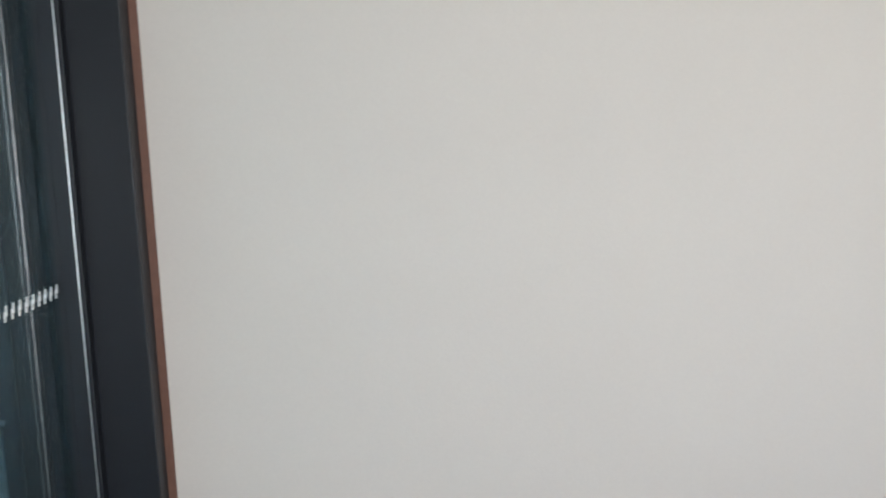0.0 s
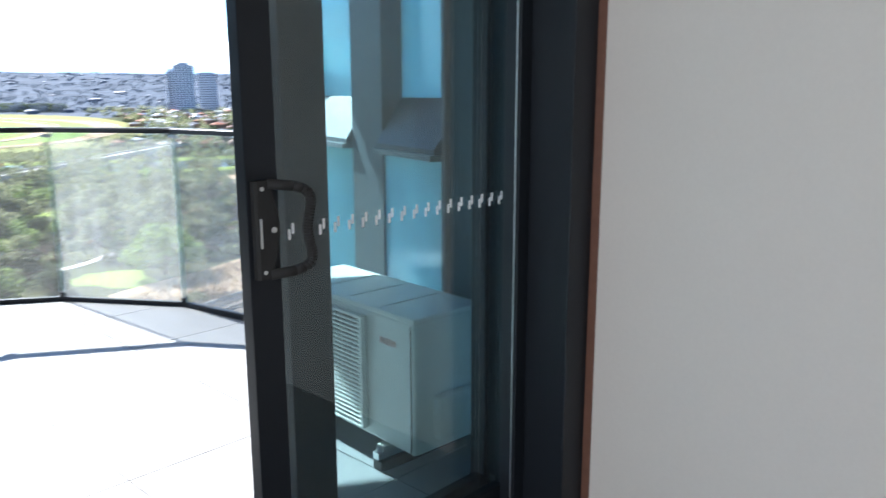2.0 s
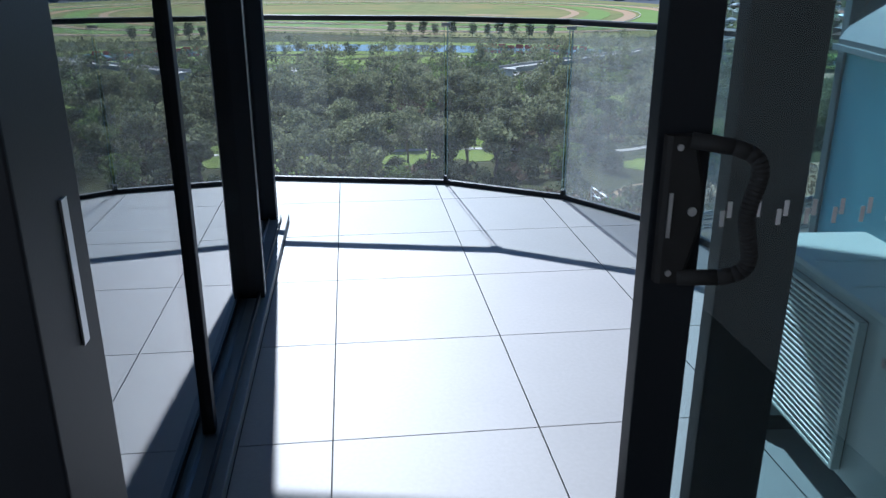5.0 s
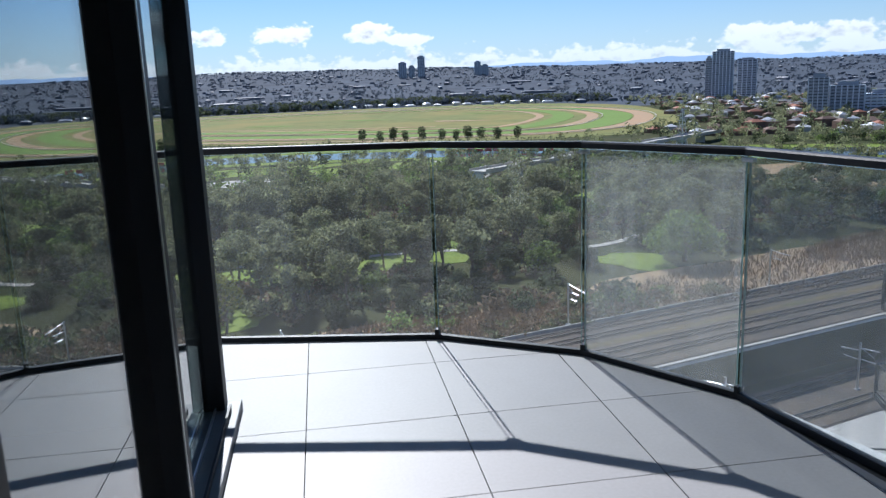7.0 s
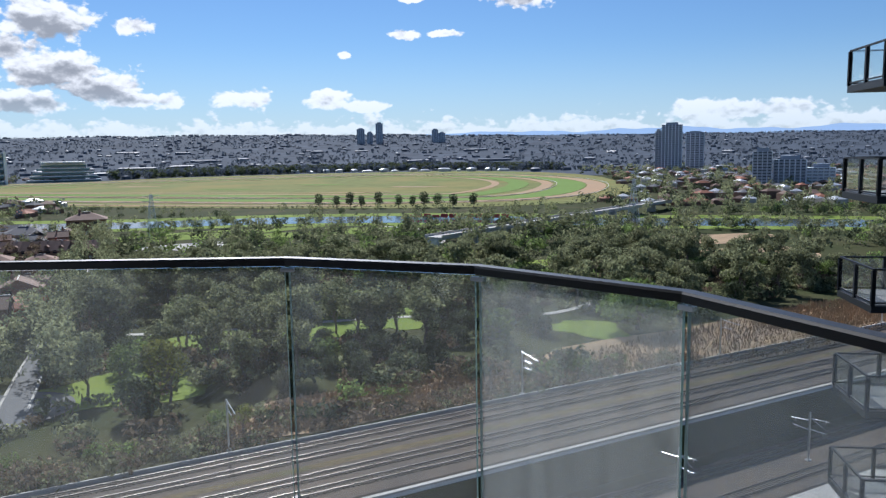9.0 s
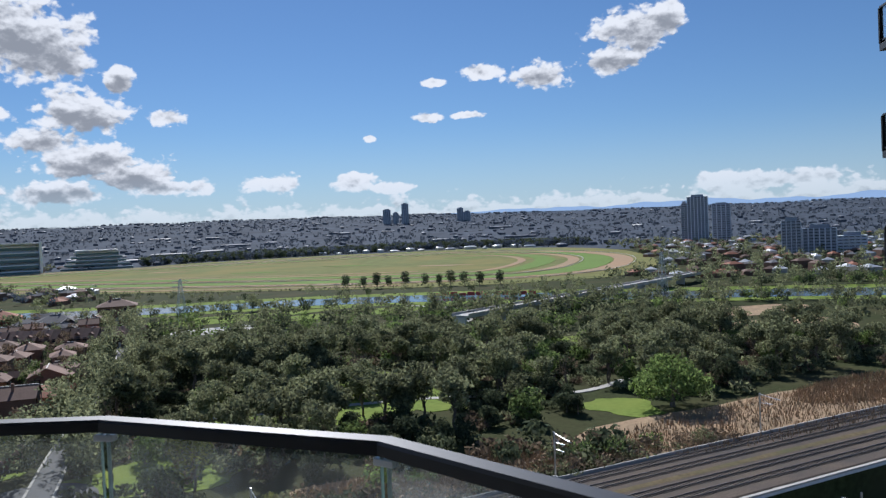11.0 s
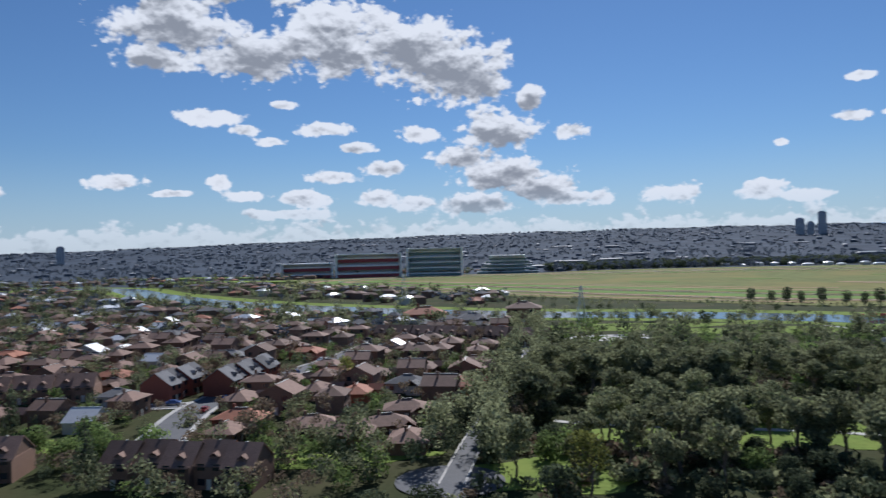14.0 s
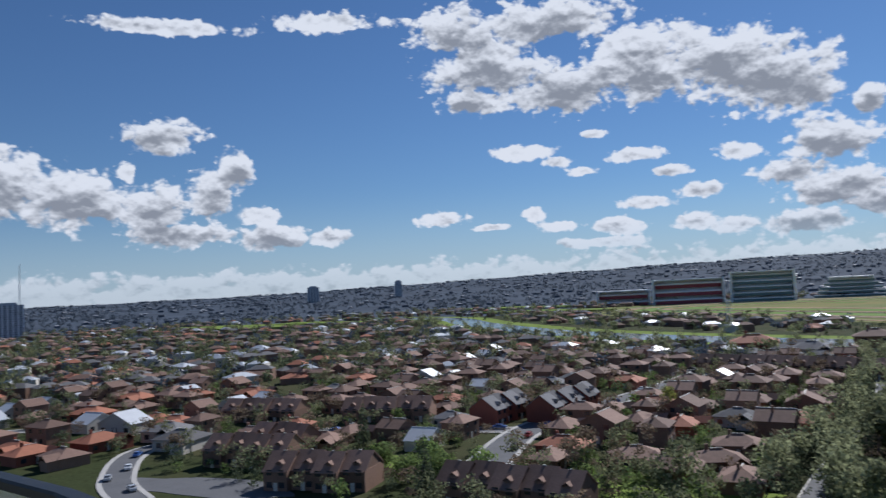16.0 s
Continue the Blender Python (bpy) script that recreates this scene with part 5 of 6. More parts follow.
for cx, cy, rx, ry in ((112, 162, 60, 15), (18, 138, 33, 9), (150, 180, 34, 12)):
    n = 5200
    a, r = g.uniform(0, 6.283, n), np.sqrt(g.uniform(0, 1, n))
    x, y = rx * r * np.cos(a), ry * r * np.sin(a)
    x, y = cx + x * math.cos(0.3) - y * math.sin(0.3), cy + x * math.sin(0.3) + y * math.cos(0.3)
    h, t, lean = g.uniform(0.5, 1.7, n), g.uniform(0, 6.283, n), g.normal(scale=0.3, size=(n, 2))
    dx, dy = 0.16 * np.cos(t), 0.16 * np.sin(t)
    z = np.full(n, GZ)
    rv.append(np.stack([np.stack([x - dx, y - dy, z], 1), np.stack([x + dx, y + dy, z], 1), np.stack([x + lean[:, 0], y + lean[:, 1], z + h], 1)], 1).reshape(-1, 3))
v = np.concatenate(rv)
tagged(new("reeds", np_mesh("reeds", v, np.arange(len(v)).reshape(-1, 3), M["dry"])), "dry tan reeds beside the railway", "reeds", "", "stuff")

# ---------------------------------------------------------------- houses
def roof_hip(L, W, h, e, z):
    bm = bmesh.new()
    lo = [bm.verts.new(p) for p in ((-L / 2 - e, -W / 2 - e, z - 0.15), (L / 2 + e, -W / 2 - e, z - 0.15), (L / 2 + e, W / 2 + e, z - 0.15), (-L / 2 - e, W / 2 + e, z - 0.15))]
    r = max(L / 2 - W / 2, 0.3)
    a, b = bm.verts.new((-r, 0, z + h)), bm.verts.new((r, 0, z + h))
    up = [bm.verts.new(v.co + Vector((0, 0, 0.18))) for v in lo]
    for i in range(4):
        bm.faces.new((lo[i], lo[(i + 1) % 4], up[(i + 1) % 4], up[i]))
    bm.faces.new(list(reversed(lo)))
    bm.faces.new((up[0], up[1], b, a))
    bm.faces.new((up[1], up[2], b))
    bm.faces.new((up[2], up[3], a, b))
    bm.faces.new((up[3], up[0], a))
    return bm


def roof_gable(L, W, h, e, z):
    """Two slabs that meet at a ridge along y."""
    bm = bmesh.new()
    for s in (-1, 1):
        q = [(0, -W / 2 - e, z + h), (0, W / 2 + e, z + h), (s * (L / 2 + e), W / 2 + e, z - h * 2 * e / L), (s * (L / 2 + e), -W / 2 - e, z - h * 2 * e / L)]
        top = [bm.verts.new((x, y, zz + 0.16)) for x, y, zz in q]
        bot = [bm.verts.new((x, y, zz)) for x, y, zz in q]
        bm.faces.new(top if s < 0 else list(reversed(top)))
        bm.faces.new(list(reversed(bot)) if s < 0 else bot)
        for i in range(4):
            bm.faces.new((top[i], bot[i], bot[(i + 1) % 4], top[(i + 1) % 4]))
    bmesh.ops.recalc_face_normals(bm, faces=bm.faces)
    return bm


def house(L, W, H, kind, wall, roof, label, storeys=1, chimney=True, wing=False):
    e = empty("house", pose(0, 0, GZ), label, "house", "suburban houses")
    bm = bmesh.new()
    box(bm, -L / 2, L / 2, -W / 2, W / 2, -0.3, H)
    rh = (L if kind == "gable" else W) * (0.34 if kind == "row" else 0.24)
    if kind == "row":
        for x in (-L / 2, L / 2):
            bm.faces.new([bm.verts.new((x, -W / 2, H)), bm.verts.new((x, W / 2, H)), bm.verts.new((x, 0, H + rh))])
    if kind == "gable":
        for y in (-W / 2, W / 2):
            f = [bm.verts.new((-L / 2, y, H)), bm.verts.new((L / 2, y, H)), bm.verts.new((0, y, H + rh))]
            bm.faces.new(f)
    if wing:
        box(bm, L / 2 - 4.5, L / 2 - 0.2, -W / 2 - 3.2, -W / 2 + 0.01, -0.3, H * 0.96)
    part("wall", bm, M[wall], e)
    if kind == "row":
        shell = roof_gable(W, L, rh, 0.3, H)
        bmesh.ops.rotate(shell, verts=shell.verts, cent=(0, 0, 0), matrix=Matrix.Rotation(math.pi / 2, 3, "Z"))
    else:
        shell = roof_hip(L, W, rh, 0.55, H) if kind == "hip" else roof_gable(L, W, rh, 0.35, H)
    r = part("roof", shell, M[roof], e)
    if kind == "row":
        gablet = roof_gable(1.7, 2.4, 0.6, 0.2, H + rh * 0.42)
        box(gablet, -0.75, 0.75, -1.05, 1.0, H + 0.1, H + rh * 0.44)
        bmesh.ops.translate(gablet, verts=gablet.verts, vec=(0.6, -W * 0.28, 0))
        part("dormer", gablet, M[roof], r, "small gabled dormer")
        part("party_wall", one_box(L / 2 - 0.12, L / 2 + 0.12, -W / 2 - 0.35, W / 2 + 0.35, -0.3, H + 0.25), M[wall], e)
    if wing:
        bm = roof_gable(4.3, 4.4, 1.5, 0.3, H * 0.96)
        bmesh.ops.translate(bm, verts=bm.verts, vec=(L / 2 - 2.35, -W / 2 - 1.2, 0))
        part("wing_roof", bm, M[roof], e)
    if chimney:
        part("chimney", one_box(-L * 0.2, -L * 0.2 + 0.8, 0.3, 0.9, H, H + rh + 1.0), M[wall], r)
    part("ridge_cap", one_box(-0.14 if kind == "gable" else -max(L / 2 - W / 2, 0.3), 0.14 if kind == "gable" else max(L / 2 - W / 2, 0.3),
                              -W / 2 - 0.3 if kind == "gable" else -0.14, W / 2 + 0.3 if kind == "gable" else 0.14, H + rh + 0.1, H + rh + 0.26), M["trim"] if roof != "tinroof" else M["tinroof"], r)
    for s in range(storeys):
        z = 0.9 + s * 2.9
        n = max(2, int(L / 4))
        for side in (-1, 1):
            for i in range(n):
                x = -L / 2 + (i + 0.5) * L / n
                y = side * (W / 2 + 0.03)
                if wing and side < 0 and x > L / 2 - 5:
                    continue
                part("window", one_box(x - 0.75, x + 0.75, y - 0.03, y + 0.03, z, z + 1.3), M["pane"], e)
    part("door", one_box(-0.5, 0.5, -W / 2 - 0.08, -W / 2 - 0.005, 0, 2.1), M["trim"], e)
    return e


HP = [house(12, 9, 3.0, "hip", "brick", "tiles", "brown brick house with a hipped tile roof", 1, True, True),
      house(11, 8.5, 5.6, "hip", "brick", "tiles", "two-storey brown brick house with a hipped roof", 2),
      house(13, 9, 3.1, "hip", "redbrick", "terracotta", "red brick house with an orange terracotta roof", 1, True, True),
      house(12, 9, 3.0, "hip", "render_wall", "greyroof", "pale rendered house with a grey roof", 1, False, True),
      house(10, 9, 5.6, "gable", "brick", "tiles", "two-storey brown brick house with a gabled roof", 2),
      house(12, 8, 3.2, "gable", "render_wall", "tinroof", "pale cottage with a metal roof", 1, False)]
TP = [house(6.4, 11, 4.7, "row", "brick", "tiles", "brown brick terrace house with a tiled roof and small dormer", 2, False),
      house(6.4, 11, 5.4, "row", "redbrick", "greyroof", "red brick terrace house with a grey roof", 2, False)]
USED = set()
BUILT = []


def settle(p, x, y, turn, s=1.0):
    BUILT.append((x, y))
    m = pose(x, y, GZ, 0, 0, turn)
    if id(p) not in USED:
        USED.add(id(p))
        p.matrix_world = m @ Matrix.Scale(s, 4)
        return p
    c = copy_thing(p, Matrix())
    c.matrix_basis = m @ Matrix.Scale(s, 4)
    return c


def terrace(x, y, n, turn, p, step=6.45, jog=1.6):
    a = radians(turn)
    for i in range(n):
        j = (i % 2) * jog
        settle(p, x + math.cos(a) * step * i - math.sin(a) * j, y + math.sin(a) * step * i + math.cos(a) * j, turn)


terrace(-112, 133, 5, 10, TP[0])
terrace(-158, 121, 4, 24, TP[0])
terrace(-196, 128, 4, 20, TP[0])
terrace(-200, 146, 3, 12, TP[0])
terrace(-150, 222, 6, 96, TP[1])
terrace(-165, 210, 4, 96, TP[1])
terrace(-156, 372, 14, -5, TP[0])
terrace(-215, 195, 5, 30, TP[0])
terrace(-260, 175, 5, 20, TP[0])
for x, y, t, p, s in ((-169, 470, 20, 2, 2.0), (-130, 445, 15, 3, 1.7), (-104, 468, 10, 1, 1.8), (-130, 292, 5, 1, 1.15), (-108, 296, 5, 1, 1.15), (-117, 182, 12, 2, 1.0),
                      (-94, 179, 40, 0, 1.0), (-76, 184, 35, 0, 1.0), (-78, 203, 20, 0, 1.0), (-206, 236, 15, 2, 1.0), (-216, 168, 20, 2, 1.0), (-186, 156, 25, 0, 1.0),
                      (-319, 146, 20, 2, 1.2), (-349, 180, 15, 2, 1.2), (-330, 198, 10, 2, 1.2), (-304, 213, 12, 2, 1.2), (-277, 139, 20, 5, 1.3), (-248, 140, 25, 3, 1.2), (-229, 134, 24, 3, 1.2)):
    settle(HP[p], x, y, t, s)
y = 100.0
while y < 440:
    x = -62 - 0.16 * (y - 150) if y > 165 else -175 - (165 - y)
    while x > max(-0.98 * y - 60, -420) - (190 if y < 230 else 0):
        px, py = x + rng.uniform(-2, 2), y + rng.uniform(-2.5, 2.5)
        x -= rng.uniform(13.5, 17)
        if on_road(px, py, 6.5) or any((px - a) ** 2 + (py - b) ** 2 < 150 for a, b in BUILT) or rng.random() < 0.1:
            continue
        far = px < -250
        k = rng.choices(range(6), [5, 3.2, 0.7 if not far else 2.0, 1.3, 3, 0.6 if not far else 2.5])[0]
        settle(HP[k], px, py, rng.choice((8, 98, 12, 102)) + rng.uniform(-5, 5), rng.uniform(0.9, 1.1))
        if len(BUILT) > 360:
            break
    y += 17.5
# garden trees between the houses
garden = []
while len(garden) < 1500:
    y = rng.uniform(115, 470)
    x = rng.uniform(-y - 60 - (200 if y < 230 else 0), -58 - 0.14 * (y - 150))
    if on_road(x, y, 1.0) or any((x - a) ** 2 + (y - b) ** 2 < 42 for a, b in BUILT):
        continue
    garden.append((x, y, GZ, rng.uniform(0.3, 0.75)))
garden += [(rng.uniform(-104, -58), rng.uniform(138, 172), GZ, rng.uniform(0.5, 0.95)) for _ in range(40)]
garden = [q for q in garden if not on_road(q[0], q[1], 1.0) and not any((q[0] - a) ** 2 + (q[1] - b) ** 2 < 42 for a, b in BUILT)]
wood("garden_trees", garden, [("dense", "dense"), ("dense", "fresh"), ("gum", "gum"), ("gum", "scrub")], "garden trees and shrubs between the houses", n=150, size=0.6)


# ---------------------------------------------------------------- parked cars
def car(mat, label):
    e = empty("car", pose(0, 0, GZ), label, "car", "parked cars")
    bm = bmesh.new()
    prof = [(-2.2, 0.35), (-2.2, 0.85), (-1.95, 0.98), (-1.2, 1.02), (-0.75, 1.42), (0.9, 1.45), (1.55, 1.05), (2.15, 0.92), (2.2, 0.35)]
    rows = [[bm.verts.new((x, s * (0.86 if z < 1.1 else 0.7), z)) for x, z in prof] for s in (-1, 1)]
    bm.faces.new(rows[0])
    bm.faces.new(list(reversed(rows[1])))
    for i in range(len(prof)):
        j = (i + 1) % len(prof)
        bm.faces.new((rows[0][j], rows[0][i], rows[1][i], rows[1][j]))
    part("body", bm, mat, e)
    for s in (-1, 1):
        part("side_window", one_box(-0.95, 1.1, s * 0.80 - 0.03, s * 0.80 + 0.03, 1.02, 1.36), M["pane"], e)
    part("windscreen", one_box(-0.03, 0.03, -0.66, 0.66, -0.28, 0.28, m=pose(-1.0, 0, 1.24, 0, -50, 0)), M["pane"], e)
    part("rear_window", one_box(-0.03, 0.03, -0.66, 0.66, -0.26, 0.26, m=pose(1.24, 0, 1.27, 0, 58, 0)), M["pane"], e)
    for x in (-1.35, 1.35):
        for s in (-1, 1):
            bm = bmesh.new()
            tube(bm, (x, s * 0.70, 0.32), (x, s * 0.89, 0.32), 0.32, n=14)
            w = part("wheel", bm, M["rubber"], e)
            bm = bmesh.new()
            tube(bm, (x, s * 0.891, 0.32), (x, s * 0.90, 0.32), 0.19, n=10)
            part("rim", bm, M["alu"], w)
    return e


CP = [car(material("car paint " + n, c, 0.3, 0.2, grain=0.02, bump=0.0), n + " parked car on the street") for n, c in
      (("white", (0.75, 0.75, 0.75)), ("silver", (0.45, 0.46, 0.48)), ("black", (0.03, 0.03, 0.035)), ("red", (0.3, 0.03, 0.03)), ("blue", (0.05, 0.12, 0.35)))]
for pts, w, mat in ROADS[1:5]:
    line = curve_pts(pts, 14)
    d = 0.0
    for a, b in zip(line, line[1:]):
        d += (b - a).length
        if d > rng.uniform(9, 26):
            d = 0
            t = (b - a).normalized()
            s = rng.choice((-1, 1)) * (w / 2 - 1.3)
            p = rng.choice(CP)
            m = pose(a.x - t.y * s, a.y + t.x * s, GZ + 0.22, 0, 0, math.degrees(math.atan2(t.y, t.x)) + rng.choice((0, 180)))
            if id(p) not in USED:
                USED.add(id(p))
                p.matrix_world = m
            else:
                copy_thing(p, m)
for i in range(14):
    a = radians(-78 + i * 10)
    x, y = -48 + 12.2 * math.cos(a), 149 + 12.2 * math.sin(a)
    bm = bmesh.new()
    tube(bm, (0, 0, 0), (0, 0, 1.0), 0.12, 0.11, 8)
    o = tagged(link_mesh("bollard", bm, M["bark"]), "dark timber bollard round the turning circle", "bollard", "bollards")
    o.matrix_world = pose(x, y, GZ + 0.05)

# Far roof colours, greyed and blued to carry the haze of distance.
M["fardark"] = material("haze-tinted dark roofs", (0.12, 0.137, 0.165), 0.9, grain=0.2, scale=0.05, stain=0.4, stain_scale=0.01, spec=0.1, bump=0.0)
M["farroof"] = material("haze-tinted pale roofs", (0.36, 0.37, 0.39), 0.7, grain=0.2, scale=0.05, stain=0.4, stain_scale=0.01, bump=0.0)
# ---------------------------------------------------------------- far suburbs
def in_poly(x, y, poly):
    c = False
    for (ax, ay), (bx, by) in zip(poly, poly[1:] + poly[:1]):
        if (ay > y) != (by > y) and x < (bx - ax) * (y - ay) / (by - ay) + ax:
            c = not c
    return c


SLOPES = [(-1130, 760, 150, 60), (-1020, 840, 120, 40), (-760, 1120, 130, 40), (-980, 1330, 160, 50)]


def open_land(x, y):
    if any(((x - a) / c) ** 2 + ((y - b) / d) ** 2 < 1.3 for a, b, c, d in SLOPES):
        return True
    return in_poly(x, y, RACE) or near_line(x, y, RIVER, 60)


def belt_value(x, y):
    """Tree belts and built-up bands that lie across the view."""
    r, a = math.hypot(x, y), math.degrees(math.atan2(x, y))
    return noise.noise(Vector((a * 0.11, r * 0.0045, 3.0))) + 0.5 * noise.noise(Vector((a * 0.4, r * 0.012, 8.0)))


def spots(n, r0, r1, a0, a1, power=1.0, keep=None):
    res = []
    while len(res) < n:
        r = r0 + (r1 - r0) * rng.random() ** power
        a = radians(rng.uniform(a0, a1))
        x, y = r * math.sin(a), r * math.cos(a)
        if across(x, y) < 175 or open_land(x, y) or (r < 520 and -70 < x < 300):
            continue
        if keep and not keep(belt_value(x, y)):
            continue
        res.append((x, y, height(x, y)))
    return res


def far_roofs(name, pts, mats, label, lo=9, hi=17):
    sets = {m: ([], [], []) for m in mats}
    for x, y, z in pts:
        v, q, t = sets[rng.choice(mats)]
        L, W, H = rng.uniform(lo, hi), rng.uniform(8, 12), rng.choice((3.2, 3.4, 5.8, 6.2))
        a = rng.uniform(0, 1.57)
        c, s = math.cos(a), math.sin(a)
        n = len(v)
        r = max(L / 2 - W / 2, 0.5)
        for px, py, pz in ((-L / 2, -W / 2, -1), (L / 2, -W / 2, -1), (L / 2, W / 2, -1), (-L / 2, W / 2, -1), (-L / 2, -W / 2, H), (L / 2, -W / 2, H), (L / 2, W / 2, H), (-L / 2, W / 2, H), (-r, 0, H + 2.2), (r, 0, H + 2.2)):
            v.append((x + px * c - py * s, y + px * s + py * c, z + pz))
        q += [(n, n + 1, n + 5, n + 4), (n + 1, n + 2, n + 6, n + 5), (n + 2, n + 3, n + 7, n + 6), (n + 3, n, n + 4, n + 7)]
        t += [(n + 4, n + 5, n + 9, n + 8), (n + 6, n + 7, n + 8, n + 9), (n + 5, n + 6, n + 9), (n + 7, n + 4, n + 8)]
    for m, (v, q, t) in sets.items():
        me = bpy.data.meshes.new(name)
        me.from_pydata(v, [], q + t)
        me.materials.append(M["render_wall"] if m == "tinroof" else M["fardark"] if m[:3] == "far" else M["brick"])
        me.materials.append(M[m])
        me.polygons.foreach_set("material_index", [0] * len(q) + [1] * len(t))
        tagged(new(name, me), label, "far houses", "", "stuff")


def to_wood(pts, a, b):
    return [(x, y, z, rng.uniform(a, b)) for x, y, z in pts]


far_roofs("middle_suburb", spots(1200, 430, 1700, -84, -14), ["tiles", "greyroof", "terracotta", "tinroof", "tiles", "greyroof", "tiles", "greyroof", "tiles"], "roofs of the suburb along the river")
far_roofs("east_suburb", spots(320, 620, 1700, 24, 47), ["tiles", "greyroof", "terracotta", "tinroof"], "roofs of the suburb past the racecourse")
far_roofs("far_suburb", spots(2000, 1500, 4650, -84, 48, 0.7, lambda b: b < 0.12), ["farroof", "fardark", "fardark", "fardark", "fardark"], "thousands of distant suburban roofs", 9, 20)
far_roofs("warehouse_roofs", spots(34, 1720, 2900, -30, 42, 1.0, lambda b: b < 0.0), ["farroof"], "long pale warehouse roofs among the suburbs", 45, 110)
far_roofs("marquee_roofs", [(-230 + 30 * i + rng.uniform(-6, 6), 1600 + 70 * math.sin(i * 0.17) + rng.uniform(-5, 5), GZ) for i in range(24)], ["tinroof"], "white marquees and sheds behind the racecourse", 10, 26)
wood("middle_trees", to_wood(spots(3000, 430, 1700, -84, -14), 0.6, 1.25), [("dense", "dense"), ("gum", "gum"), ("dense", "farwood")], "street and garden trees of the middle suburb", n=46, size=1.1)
wood("east_trees", to_wood(spots(900, 480, 1700, 22, 47), 0.6, 1.2), [("dense", "dense"), ("gum", "gum")], "trees beyond the river bend", n=46, size=1.1)
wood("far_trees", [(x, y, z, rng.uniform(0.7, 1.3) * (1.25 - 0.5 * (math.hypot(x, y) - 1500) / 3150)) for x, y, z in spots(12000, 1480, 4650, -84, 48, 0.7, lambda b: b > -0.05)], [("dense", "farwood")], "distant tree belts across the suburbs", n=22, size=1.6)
# tree belt behind the racecourse
belt = []
for _ in range(1500):
    k = rng.random()
    x, y = -300 + 900 * k, 1500 + 210 * math.sin(k * 2.4) + rng.uniform(-10, 90) + rng.choice((0, 0, 60, 140, 260)) + (0 if k < 0.7 else -500 * (k - 0.7))
    if not in_poly(x, y, RACE):
        belt.append((x, y, GZ, rng.uniform(1.3, 2.3)))
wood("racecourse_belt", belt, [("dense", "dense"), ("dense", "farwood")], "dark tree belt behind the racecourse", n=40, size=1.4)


# ---------------------------------------------------------------- far towers and grandstands
def tower_block(x, y, w, d, h, turn, mat, label, floors, bays, z=None):
    e = empty("tower_block", pose(x, y, height(x, y) if z is None else z, 0, 0, turn), label, "tower block", "far towers")
    part("wall", one_box(-w / 2, w / 2, -d / 2, d / 2, -2, h), M[mat], e)
    part("roof", one_box(-w * 0.3, w * 0.3, -d * 0.3, d * 0.3, h, h + 4), M["tower2"], e, "plant room on the roof")
    fh = h / floors
    for i in range(floors):
        part("window_band", one_box(-w / 2 + 0.6, w / 2 - 0.6, -d / 2 - 0.25, -d / 2 - 0.02, i * fh + fh * 0.46, i * fh + fh * 0.70), M["pane"], e)
    for i in range(bays + 1):
        bx = -w / 2 + w * i / bays
        part("fin", one_box(bx - w * 0.02, bx + w * 0.02, -d / 2 - 0.7, -d / 2 - 0.26, 0, h), M["white_frame"] if mat == "tower" else M["tower"], e)
    return e


def far_dir(az, r):
    return r * math.sin(radians(az)), r * math.cos(radians(az))


def tower_at(az, r, width_deg, top_el, mat, label, floors=14, bays=4, depth=0.7):
    x, y = far_dir(az, r)
    z = height(x, y)
    w = r * radians(width_deg)
    return tower_block(x, y, w, w * depth, 1.7 + r * math.tan(radians(top_el)) - z, -az, mat, label, floors, bays)


tower_at(6.2, 3300, 0.55, 1.55, "tower2", "distant grey apartment tower on the skyline")
tower_at(6.85, 3300, 0.4, 1.3, "tower2", "distant grey apartment tower on the skyline")
tower_at(7.55, 3300, 0.5, 1.95, "tower2", "tallest distant grey tower on the skyline")
tower_at(11.6, 3400, 0.45, 1.45, "tower2", "distant pale block on the skyline")
tower_at(12.1, 3400, 0.5, 1.2, "tower2", "distant pale block on the skyline")
tower_at(28.45, 1500, 1.35, 1.47, "tower2", "grey high-rise apartment tower with pale fins", 22, 6)
tower_at(30.0, 1560, 1.2, 0.85, "tower2", "dark apartment tower beside the high-rise", 16, 4)
tower_at(27.55, 1520, 0.42, 1.05, "tower2", "slim grey wing beside the high-rise tower", 18, 2)
tower_at(34.4, 915, 1.2, -0.45, "tower2", "grey apartment block with pale fins by the river", 12, 4)
tower_at(36.1, 930, 2.0, -1.0, "tower2", "stepped pale apartment block by the river", 9, 6)
tower_at(38.0, 950, 1.7, -1.55, "tower", "low pale apartment block by the river", 6, 5)
tower_at(-70.6, 1500, 1.8, 0.5, "tower2", "dark tower block under construction", 16, 6)
tower_at(-50.9, 2900, 0.8, 0.72, "tower2", "distant hospital block on the hill")
tower_at(-44.7, 2900, 0.5, 0.85, "tower2", "distant office block on the hill")
for a in (-71.1, -69.9):
    x, y = far_dir(a, 1495)
    e = empty("crane", pose(x, y, height(x, y), 0, 0, 20), "thin tower crane over the building site", "crane", "cranes")
    bm = bmesh.new()
    tube(bm, (0, 0, 0), (0, 0, 95), 1.1, n=4)
    part("mast", bm, M["alu"], e)
    bm = bmesh.new()
    tube(bm, (0, 0, 95), (2, 0, 128), 0.9, 0.5, n=4)
    part("jib", bm, M["alu"], e)

